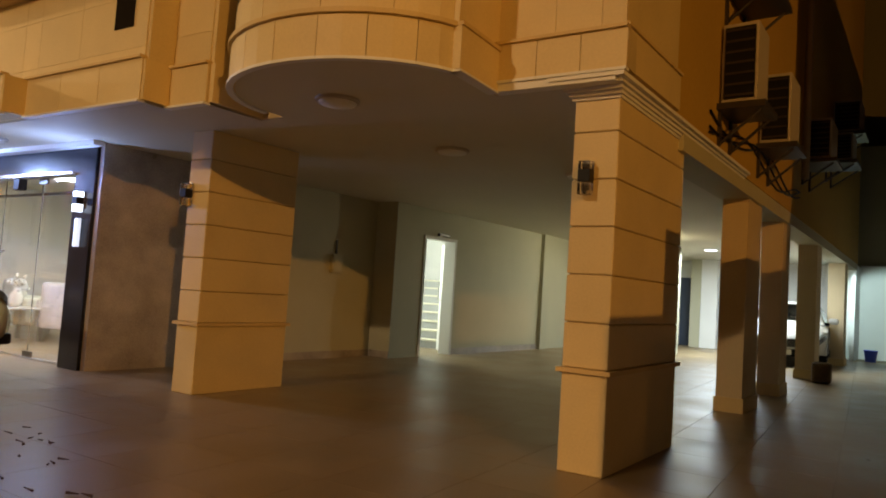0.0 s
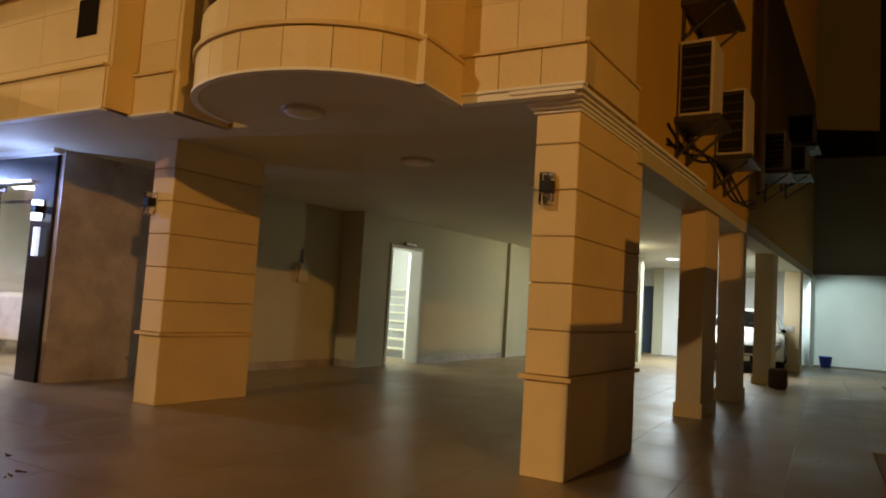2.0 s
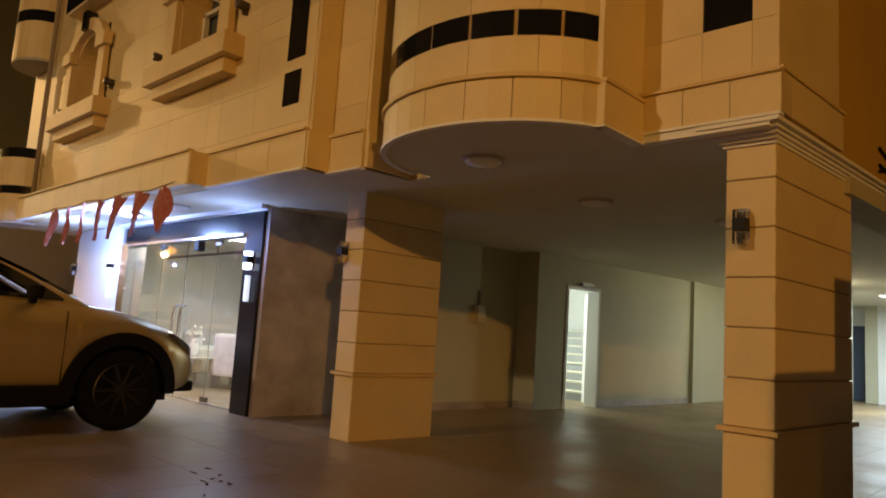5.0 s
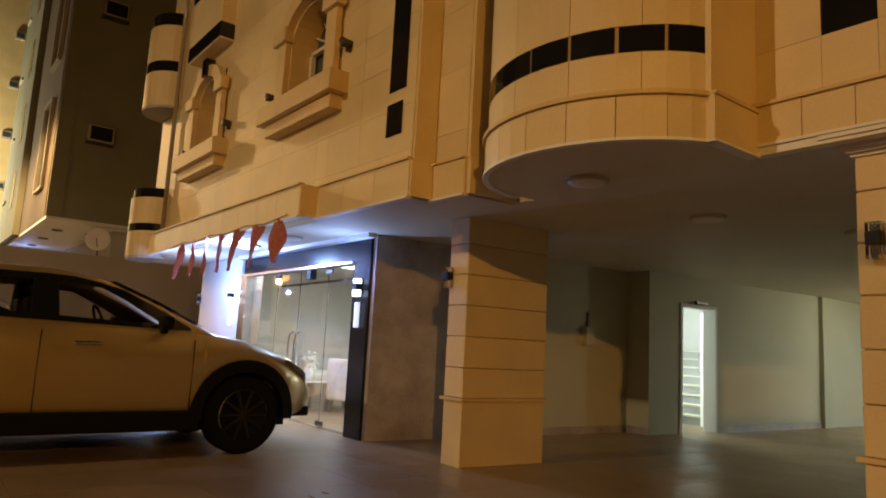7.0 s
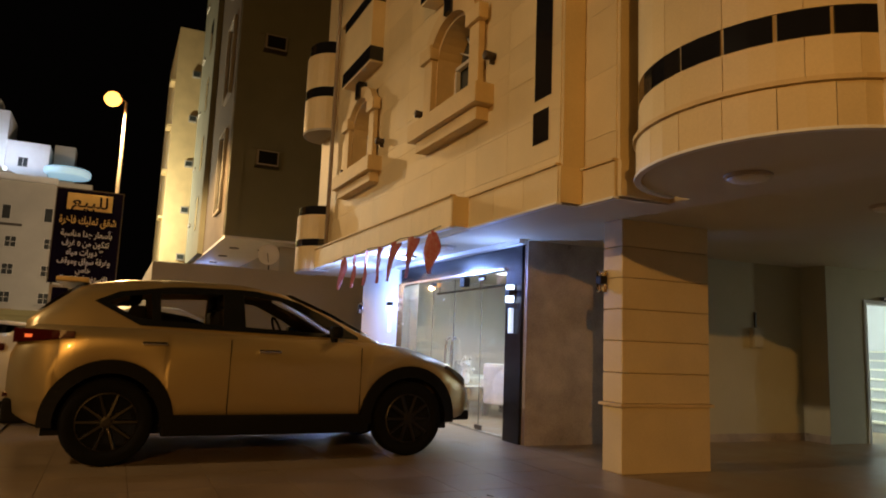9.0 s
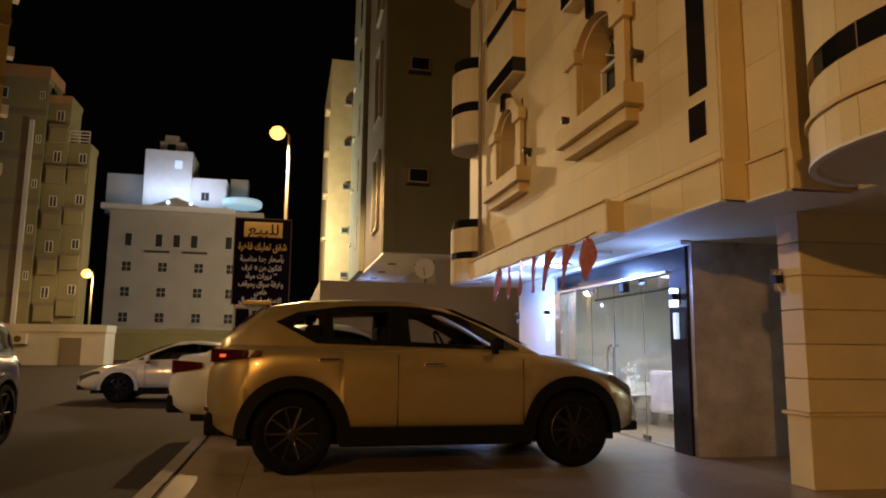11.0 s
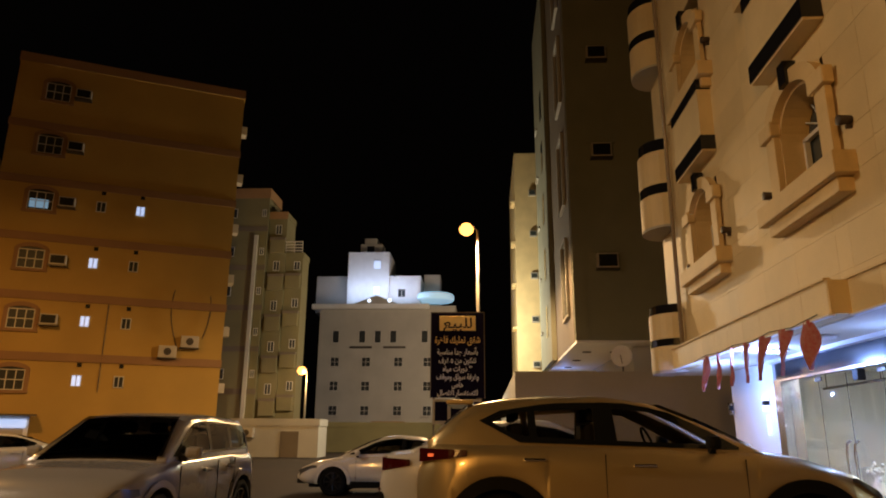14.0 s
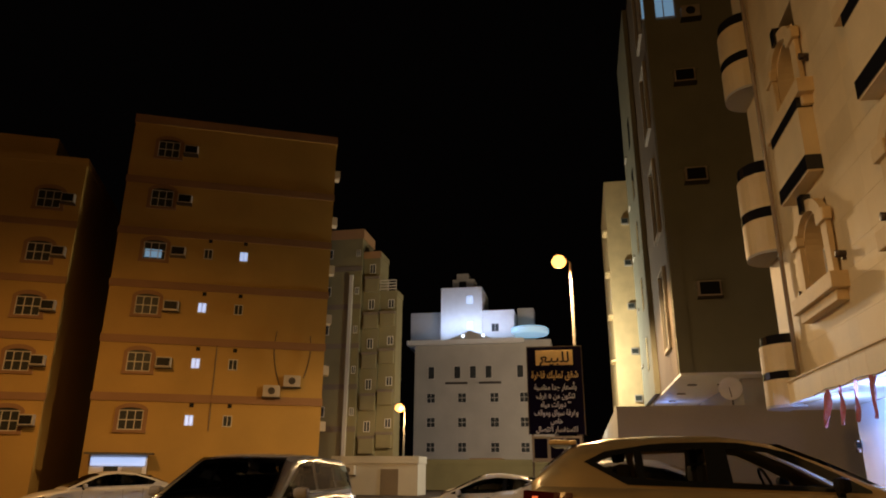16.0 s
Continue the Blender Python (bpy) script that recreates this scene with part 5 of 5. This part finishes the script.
# ---------- buildings round the street ----------
def face_window(p, x, z, w, h, lit=None, arch=False, surround=None, mullions=1, grille=False):
    """A window on a facade in the plane y = 0 of its building."""
    o = empty("window", (0, 0, 0))
    o.parent = p
    o.matrix_basis = pose(x, 0, z)
    if surround:
        bx("surround", (-w / 2 - 0.22, -0.10, -0.16, w / 2 + 0.22, -0.001, -0.001), surround, o)
        for s in (-1, 1):
            bx("surround", (min(s * w / 2, s * (w / 2 + 0.2)), -0.08, 0, max(s * w / 2, s * (w / 2 + 0.2)), -0.001, h), surround, o)
        bm = bmesh.new()
        for i in range(10):
            a0, a1 = math.pi * i / 10, math.pi * (i + 1) / 10
            q = [(rr * math.cos(a), h - 0.05 + hh * math.sin(a)) for a, rr, hh in ((a0, w / 2, 0.18), (a1, w / 2, 0.18), (a1, w / 2 + 0.22, 0.42), (a0, w / 2 + 0.22, 0.42))]
            f = [bm.verts.new((xx, -0.08, zz)) for xx, zz in q]
            b = [bm.verts.new((xx, 0, zz)) for xx, zz in q]
            bm.faces.new(f)
            for j in range(4):
                bm.faces.new((f[j], b[j], b[(j + 1) % 4], f[(j + 1) % 4]))
        bmesh.ops.remove_doubles(bm, verts=bm.verts, dist=0.001)
        part("surround", bm, surround, o)
    bm = bmesh.new()
    if arch:
        pts = [(-w / 2, 0), (w / 2, 0), (w / 2, h)] + [(w / 2 * math.cos(math.pi * i / 8), h + 0.18 * math.sin(math.pi * i / 8)) for i in range(1, 8)] + [(-w / 2, h)]
    else:
        pts = [(-w / 2, 0), (w / 2, 0), (w / 2, h), (-w / 2, h)]
    bm.faces.new([bm.verts.new((xx, -0.02, zz)) for xx, zz in pts])
    part("pane", bm, lit or FAR_PANE, o)
    bm = bmesh.new()
    t = 0.045
    box(bm, -w / 2, -0.05, 0, -w / 2 + t, -0.021, h)
    box(bm, w / 2 - t, -0.05, 0, w / 2, -0.021, h)
    box(bm, -w / 2, -0.05, 0, w / 2, -0.021, t)
    box(bm, -w / 2, -0.05, h - t, w / 2, -0.021, h)
    for i in range(mullions):
        x_ = -w / 2 + w * (i + 1) / (mullions + 1)
        box(bm, x_ - t / 2, -0.05, 0, x_ + t / 2, -0.021, h)
    if grille:
        box(bm, -w / 2, -0.05, h * 0.5 - t / 2, w / 2, -0.021, h * 0.5 + t / 2)
    part("window_frame", bm, SASH, o)
    return o


def face_ac(p, x, z, w=0.8, h=0.55, d=0.45, fan=False):
    o = empty("cooling_unit", (0, 0, 0))
    o.parent = p
    o.matrix_basis = pose(x, 0, z)
    bx("casing", (-w / 2, -d, 0, w / 2, -0.001, h), WHITEPLASTIC, o, bevel=0.02)
    bx("grille", (-w / 2 + 0.06, -d - 0.012, 0.06, w / 2 - 0.06, -d - 0.001, h - 0.06), WHITEPLASTIC if fan else BLACK, o)
    if fan:
        bm = bmesh.new()
        lathe(bm, [(0.2, -d - 0.02), (0.2, -d - 0.04), (0.16, -d - 0.04)], 18, at=(0, 0, h / 2), axis="y")
        part("fan_guard", bm, METAL, o)
    bx("shelf", (-w / 2 - 0.04, -d, -0.06, w / 2 + 0.04, 0, -0.002), METAL, o)
    return o


def building(label, at, rz, w, depth, h, mat, name="apartment_building"):
    b = empty(name, (*at, 0), rz, label=label, category="building")
    bx("wall", (0, 0, -0.13, w, depth, h), mat, b)
    for d in ((0, -0.06, h, w, 0.2, h + 0.45), (0, depth - 0.2, h, w, depth, h + 0.45), (-0.06, 0, h, 0.2, depth, h + 0.45), (w - 0.2, 0, h, w + 0.06, depth, h + 0.45)):
        bx("parapet", d, mat, b)
    return b


# ochre block across the lot
RZ_O = 115.5
ob = building("seven-storey ochre block with brown bands", (-31.69, -30.82), RZ_O, 12.33, 12.0, 21.75, OCHRE)
for z in (5.15, 8.35, 11.55, 14.75, 18.0):
    bx("brown_band", (-0.05, -0.07, z - 0.22, 12.38, -0.002, z + 0.22), OCHRE_BAND, ob)
bx("brown_band", (-0.05, -0.10, 21.75, 12.38, -0.062, 22.3), OCHRE_BAND, ob)
for i, z in enumerate((3.4, 6.55, 9.78, 13.05, 16.35, 19.6)):
    face_window(ob, 2.13, z, 1.25, 1.05, None, True, OCHRE_BAND, 2, True)
    if i:
        face_ac(ob, 3.45, z + 0.25)
    if i < 4:
        for x, on in ((5.13, i in (0, 1, 2)), (7.17, i == 3)):
            face_window(ob, x, z + 0.25, 0.5, 0.62, LIT if on else None, False, None, 1)
            bx("vent", (x - 0.06 + 0.0, -0.03, z + 1.28, x + 0.16, -0.002, z + 1.5), BLACK, ob)
tv = empty("window_glow", (0, 0, 0))
tv.parent = ob
tv.matrix_basis = pose(2.13, -0.022, 13.05)
bx("lit_pane", (-0.52, -0.012, 0.12, 0.40, -0.001, 0.62), PANE_LIT, tv)
face_ac(ob, 9.44, 5.35, 0.95, 0.65, 0.4, True)
face_ac(ob, 10.55, 5.95, 0.95, 0.65, 0.4, True)
for x, z0, z1, dx in ((9.9, 5.9, 9.2, -0.5), (11.2, 6.5, 9.0, 0.3), (6.2, 3.4, 8.2, 0.0)):
    prev = None
    bm = bmesh.new()
    for i in range(9):
        u = i / 8
        q = (x + dx * math.sin(u * 2.2), -0.05, z0 + (z1 - z0) * u)
        if prev:
            tube(bm, prev, q, 0.022, seg=6)
        prev = q
    part("cable", bm, METAL, ob)
for i, z in enumerate((3.6, 6.9, 10.1, 13.3, 16.6, 19.9)):
    bx("side_box", (12.38, 1.2, z, 12.75, 1.9, z + 0.55), WHITEPLASTIC, ob)
# lit shop at the foot of the ochre block
shop = empty("shop_front", (-31.69, -30.82, 0), RZ_O, label="small lit shop front under the ochre block", category="shop")
bx("back", (0.5, -0.30, 0.0, 3.3, -0.2, 2.1), WHITE, shop)
bx("lit_sign", (0.55, -0.42, 1.55, 3.2, -0.31, 1.95), LIT, shop)
bx("door", (1.2, -0.34, 0.0, 1.9, -0.301, 1.5), PANE, shop)
bx("shutter", (2.1, -0.34, 0.0, 3.1, -0.301, 1.5), PALEWALL, shop)
bx("awning", (0.3, -1.1, 2.1, 3.6, -0.2, 2.2), METAL, shop)

# second ochre block, next to it
o2 = building("ochre block with arched windows, next plot", (-26.55, -41.0), RZ_O, 9.2, 12.0, 18.4, OCHRE)
for z in (5.0, 8.2, 11.4, 14.7):
    bx("brown_band", (-0.05, -0.07, z - 0.2, 9.25, -0.002, z + 0.2), OCHRE_BAND, o2)
bx("roof_room", (0.5, 0.8, 18.4, 7.2, 8, 20.3), OCHRE, o2)
for i, z in enumerate((3.2, 6.3, 9.3, 12.4, 15.6)):
    for x in (7.55, 3.0):
        face_window(o2, x, z, 1.25, 1.05, None, True, OCHRE_BAND, 2, True)
        face_ac(o2, x + 1.05, z + 0.3, 0.7)
# block in the gap, with a few lit windows
gp = building("dark block seen through the gap", (-48.0, -52.0), RZ_O, 12, 8, 13, GREYWALL)
for z in (2.6, 4.6):
    for x in (6.6, 8.1, 9.6):
        face_window(gp, x, z, 0.8, 0.9, LIT if (x + z) % 1.7 < 0.9 else None)

# stepped grey block behind
gb = building("grey-yellow block with stepped balconies", (-50.0, -27.0), 90, 5.07, 3.0, 20.0, GREYWALL)
bx("brown_band", (-0.1, -0.10, 19.75, 5.17, -0.062, 20.6), OCHRE_BAND, gb)
bx("brown_band", (5.132, -0.1, 19.75, 5.17, 3.06, 20.6), OCHRE_BAND, gb)
for z in (4.4, 7.6, 10.8, 14.0, 17.2):
    bx("dark_band", (-0.04, -0.05, z - 0.2, 5.11, -0.002, z + 0.2), GREYBAND, gb)
    face_window(gb, 2.2, z + 0.9, 0.7, 0.8)
    face_ac(gb, 1.2, z + 0.5, 0.6, 0.5, 0.3)
    face_window(gb, 4.75, z + 1.0, 0.35, 0.6)
bx("pilaster", (4.15, -0.25, 0, 4.42, -0.001, 16.6), PALEWALL, gb)
g2 = building("lower wing with stacked rounded balconies", (-50.4, -21.90), 90, 1.45, 2.4, 18.2, GREYWALL)
bx("brown_band", (-0.02, -0.10, 18.1, 1.5, -0.062, 18.7), OCHRE_BAND, g2)
for i, z in enumerate((2.6, 5.8, 9.0, 12.2, 15.2)):
    bx("balcony", (0.25, -0.3, z, 1.44, -0.001, z + 1.1), GREYWALL, g2, bevel=0.05)
    bx("dark_band", (0.2, -0.33, z + 1.1, 1.45, -0.001, z + 1.3), GREYBAND, g2)
    face_window(g2, 0.8, z + 1.6, 0.5, 0.8)
g3 = building("low end wing with a railed roof", (-50.6, -20.44), 90, 1.40, 1.8, 14.9, GREYWALL)
for i, z in enumerate((3.0, 6.2, 9.4, 12.4)):
    bx("balcony", (0.1, -0.3, z, 1.3, -0.001, z + 1.0), GREYWALL, g3, bevel=0.05)
    bx("dark_band", (0.06, -0.33, z + 1.0, 1.34, -0.001, z + 1.2), GREYBAND, g3)
    face_window(g3, 0.95, z + 1.5, 0.5, 0.7)
for i in range(4):
    bx("roof_rail", (0.0, -0.3, 15.4 + 0.24 * i, 1.4, -0.25, 15.48 + 0.24 * i), WHITEPLASTIC, g3)
for x in (0.02, 0.7, 1.34):
    bx("rail_post", (x, -0.26, 15.3, x + 0.05, -0.2, 16.2), WHITEPLASTIC, g3)

# far hotel-like block with a lit terrace
fb = building("pale five-storey block with a lit roof terrace", (-85.0, -25.83), 90, 17.5, 15.0, 16.9, PALEWALL)
bx("cornice", (-0.9, -0.9, 16.9, 14.2, 0.2, 17.5), WHITE, fb)
bm = bmesh.new()
bm.faces.new([bm.verts.new(q) for q in ((4.6, -0.92, 17.5), (10.2, -0.92, 17.5), (7.4, -0.92, 18.6))])
bm.faces.new([bm.verts.new(q) for q in ((4.6, 0.4, 17.5), (7.4, 0.4, 18.6), (10.2, 0.4, 17.5))])
part("gable", bm, PALEWALL, fb)
bx("penthouse", (3.4, 2.0, 17.0, 12.8, 10.0, 21.8), WHITE, fb)
bx("tower", (3.07, 1.6, 17.0, 8.6, 8.0, 25.0), WHITE, fb)
bx("roof_hut", (4.4, 3.0, 25.0, 7.4, 5.5, 26.5), PALEWALL, fb)
bx("roof_tank", (4.9, 3.2, 26.5, 6.6, 5.0, 27.4), PALEWALL, fb, bevel=0.1)
bx("roof_hut_door", (5.3, 2.97, 25.05, 6.3, 3.0, 26.2), BLACK, fb)
bx("side_block", (-1.4, 3.0, 17.0, 3.0, 10.0, 22.0), PALEWALL, fb)
bm = bmesh.new()
lathe(bm, [(2.3, 18.5), (2.5, 18.7), (2.5, 19.2), (2.3, 19.4)], 36, at=(14.7, 3.0, 0))
part("round_canopy", bm, glowing("terrace_canopy", (0.62, 0.90, 1.0), 0.55), fb, "glowing round roof canopy")
bx("mast_room", (13.0, 5.0, 17.0, 15.2, 8.0, 22.6), PALEWALL, fb)
for z, x in ((22.7, 7.0), (19.2, 7.0)):
    face_window(fb, x, z, 0.9, 1.1, LIT).matrix_basis = pose(x, 1.57, z)
face_window(fb, 10.3, 18.9, 1.0, 1.1).matrix_basis = pose(10.3, 1.97, 18.9)
for z in (3.6, 6.6, 9.6):
    for x in (2.2, 6.2, 10.3, 14.0):
        face_window(fb, x, z, 1.1, 1.2, None, False, None, 1, True)
        bx("sill", (x - 0.75, -0.25, z - 0.15, x + 0.75, -0.001, z - 0.02), PALEWALL, fb)
for x in (2.2, 5.6, 7.6, 9.6, 13.6):
    face_window(fb, x, 12.6, 0.85, 1.6, None, False, None, 0)
for x in (5.5, 9.8):
    bx("ledge", (x - 1.4, -0.35, 11.9, x + 1.4, -0.001, 12.15), METAL, fb)
for x in (5.0, 7.6):
    bm = bmesh.new()
    bmesh.ops.create_icosphere(bm, subdivisions=2, radius=0.2, matrix=Matrix.Translation((x + 1.5, -1.0, 17.9)))
    part("terrace_lamp", bm, LAMPGLOW, fb)
bx("entrance_roof", (7.4, -2.0, 2.3, 11.4, -0.001, 2.9), OCHRE_BAND, fb)
bm = bmesh.new()
bmesh.ops.create_icosphere(bm, subdivisions=2, radius=0.4, matrix=Matrix.Translation((8.0, -2.2, 1.6)))
part("entrance_lamp", bm, LAMPGLOW, fb)

# low white yard walls and kiosk
kw = building("low white yard building with a flat roof", (-44.0, -21.4), 90, 5.9, 2.4, 1.85, PALEWALL, "yard_building")
face_ac(kw, 1.2, 1.1, 0.9, 0.6, 0.3, True)
bx("lit_window", (0.15, -0.03, 0.75, 0.85, -0.002, 1.6), PANE_LIT, kw)
bx("gate", (3.4, -0.04, -0.13, 4.6, -0.001, 1.5), GREYBAND, kw)
kw2 = building("long low pale wall with a coping", (-58.0, -20.0), 90, 14, 0.3, 1.9, GREYWALL, "yard_wall")

# neighbour on the same side of the street
nb = empty("apartment_building", (-26.0, -0.98, 0), 90, label="tall grey neighbour block over a low white wall", category="building")
bx("wall", (0, 0, 5.0, 8.0, 14.0, 27), NEIGHBOUR, nb)
bx("lower_wall", (2.4, 1.2, -0.13, 8.0, 14.0, 4.9), PALEWALL, nb)
bx("underside", (-0.02, -0.02, 4.9, 8.0, 14.02, 4.998), WHITE, nb)
bx("corner_pilaster", (-0.05, -0.06, 5.0, 0.45, -0.001, 27), NEIGHBOUR, nb)
for x, y in ((0.8, 3.0), (0.8, 6.5), (0.8, 10.0), (2.0, 3.0)):
    bm = bmesh.new()
    lathe(bm, [(0.2, 4.86), (0.2, 4.899), (0.15, 4.899)], 16, at=(x, y, 0))
    part("downlight", bm, METAL, nb)
for z in (7.9, 12.75, 17.4, 22.1):
    face_ac(nb, 1.35, z, 0.85, 0.62, 0.35)
    bx("niche_edge", (0.75, -0.05, z + 0.72, 2.0, -0.002, z + 0.86), NEIGHBOUR, nb)
# street side of the neighbour: tall framed windows in a brown strip, then a grey bay with slender openings
bx("brown_strip", (-0.03, 0.5, 5.0, -0.002, 7.4, 27), GREYBAND, nb)
for z in (6.2, 11.2, 16.2, 21.2):
    w_ = empty("window", (0, 0, 0))
    w_.parent = nb
    bx("pane", (-0.05, 1.6, z + 0.1, -0.031, 3.2, z + 3.4), PANE, w_)
    for d in ((-0.16, 1.45, z, -0.031, 1.6, z + 3.5), (-0.16, 3.2, z, -0.031, 3.35, z + 3.5), (-0.16, 1.6, z, -0.031, 3.2, z + 0.1), (-0.16, 1.6, z + 3.4, -0.031, 3.2, z + 3.5)):
        bx("window_frame", d, PALEWALL, w_)
bx("street_bay", (-0.28, 7.4, 5.0, -0.002, 14.0, 27), NEIGHBOUR, nb)
for z in (6.4, 9.6, 12.8, 16.0, 19.2):
    bx("slender_pane", (-0.30, 9.0, z, -0.281, 9.9, z + 1.7), PANE, nb)
    bx("bay_ledge", (-0.36, 12.2, z + 0.6, -0.281, 13.2, z + 0.75), PALEWALL, nb)
face_window(nb, 0.55, 20.9, 1.5, 1.3, PANE_LIT, False, None, 2)
face_ac(nb, 1.9, 20.6, 0.8, 0.6, 0.35, True)
dish = empty("satellite_dish", (-25.4, 0.64, 3.75), 70, label="white satellite dish on the yard wall", category="satellite dish")
bm = bmesh.new()
lathe(bm, [(0.03, 0.0), (0.22, -0.04), (0.40, -0.13), (0.41, -0.12), (0.23, -0.03), (0.03, 0.02)], 28, at=(0, 0, 0.56), axis="y")
part("reflector", bm, WHITE, dish, smooth=True)
bm = bmesh.new()
tube(bm, (0, 0.05, -0.1), (0, 0.05, 0.56), 0.03, seg=8)
tube(bm, (0, -0.05, 0.25), (0, -0.38, 0.56), 0.015, seg=6)
part("mount", bm, METAL, dish)
yw = setting(bx("wall_yard", (-25.6, -3.5, -0.13, -25.35, 6.0, 3.72), PALEWALL), "white yard wall below the neighbour block", "wall")
setting(bx("wall_yard_street", (-50, -3.5, -0.13, -25.6, -3.25, 3.72), PALEWALL), "white yard wall along the street", "wall")
# brightly lit block behind the neighbour
lb = empty("apartment_building", (-46.0, -2.35, 0), 90, label="brightly floodlit cream block behind the neighbour", category="building")
bx("wall", (0, 0, -0.13, 4.0, 10.0, 21.6), STONE, lb)
for z in (5.8, 8.9, 12.0, 15.1, 18.2):
    bx("window_box", (1.0, -0.2, z, 1.5, -0.001, z + 0.45), PALEWALL, lb)
    bx("pane", (1.05, -0.215, z + 0.08, 1.45, -0.201, z + 0.38), PANE, lb)
    bx("ledge", (-0.3, 0.2, z - 0.4, -0.001, 1.6, z - 0.25), STONE, lb)


# ---------- single slabs and tiles ----------
_plates = {}


def plate(name, dx, dy, dz, mat):
    """Shared slab mesh with a small chamfer, corner at the origin."""
    key = (name, round(dx, 3), round(dy, 3), round(dz, 3))
    if key not in _plates:
        bm = bmesh.new()
        box(bm, 0, 0, 0, dx, dy, dz)
        _plates[key] = mesh_of(bm, name, mat)
    return _plates[key]


for wall, cells, y in CLAD:
    for a, b, c, d in cells:
        if c > 11.5:
            continue
        o = new("stone_slab", plate("stone_slab", b - a - 0.003, 0.02, d - c - 0.003, STONE))
        o.parent = wall
        o.location = (a + 0.0015, y, c + 0.0015)
    bm = bmesh.new()
    for a, b, c, d in cells:
        if c > 11.5:
            box(bm, a + 0.003, y, c + 0.003, b - 0.003, y + 0.02, d - 0.003)
    if bm.verts:
        tagged(part("upper_slabs", bm, STONE, wall), kind="stuff")
    else:
        bm.free()

# floor tiles: nearest ones single, the rest joined
T = 0.62
nx0, nx1, ny0, ny1 = -24, 9, -9, 27
mesh_rest = []
for i in range(nx0, nx1):
    for j in range(ny0, ny1):
        x, y = i * T, j * T
        if y + T > 16.8 or x > sx(1.8, y) - T * 0.2 and y > -0.6:
            continue
        inside = -6.9 < x < 1.6 and y < 3.4
        if inside:
            o = new("tile", plate("tile", T - 0.0035, T - 0.0035, 0.012, TILE))
            o.parent = slab
            o.location = (x + 0.00175, y + 0.00175, -0.0119)
        else:
            mesh_rest.append((x, y))
vs, fs = [], []
for x, y in mesh_rest:
    n = len(vs)
    a, b, c, d = x + 0.00175, y + 0.00175, x + T - 0.00175, y + T - 0.00175
    vs += [(a, b, -0.011), (c, b, -0.011), (c, d, -0.011), (a, d, -0.011), (a, b, 0), (c, b, 0), (c, d, 0), (a, d, 0)]
    fs += [(n + 4, n + 5, n + 6, n + 7), (n, n + 1, n + 5, n + 4), (n + 1, n + 2, n + 6, n + 5), (n + 2, n + 3, n + 7, n + 6), (n + 3, n, n + 4, n + 7)]
me = bpy.data.meshes.new("tiles_far")
me.from_pydata(vs, [], fs)
me.materials.append(TILE)
tf = new("tiles_far", me)
tf.parent = slab
tagged(tf, kind="stuff")

# kerb stones
random.seed(3)
kb = empty("kerb", kind="structure", label="worn concrete kerb along the street", category="kerb")
x = -22.0
while x < 12:
    o = new("kerb_stone", plate("kerb_stone", 0.79, 0.14, 0.138, KERB))
    o.parent = kb
    o.location = (x, -5.76 + random.uniform(-0.006, 0.006), -0.13)
    x += 0.8

# dry leaves and litter on the forecourt
LEAF = material("dry_litter", (0.05, 0.03, 0.015), 0.9, vary=0.4, scale=20)
PALE_LITTER = material("pale_litter", (0.45, 0.38, 0.28), 0.8, vary=0.2, scale=20)
random.seed(11)
for gx, gy, n, mat, lab in ((-1.9, -2.35, 8, LEAF, "dark dry twigs and dirt on the tiles"), (-1.55, -2.45, 3, PALE_LITTER, "crumpled pale paper scraps on the tiles"), (-3.2, -1.9, 9, LEAF, "dark dirt stains of dry leaves on the tiles"), (0.0, -2.05, 5, LEAF, "dark twig lying on the tiles"), (-2.6, -2.1, 4, LEAF, "dry leaf scraps on the tiles")):
    bm = bmesh.new()
    for i in range(n):
        a = random.uniform(0, 6.28)
        x, y = random.gauss(0, 0.22), random.gauss(0, 0.07)
        l = random.uniform(0.03, 0.10)
        tube(bm, (x, y, 0.012), (x + l * math.cos(a), y + l * 0.4 * math.sin(a), 0.016), random.uniform(0.004, 0.010), 0.003, 6)
    o = part("ground_litter", bm, mat)
    o.location = (gx, gy, 0.0)
    tagged(o, lab, "litter", kind="stuff")
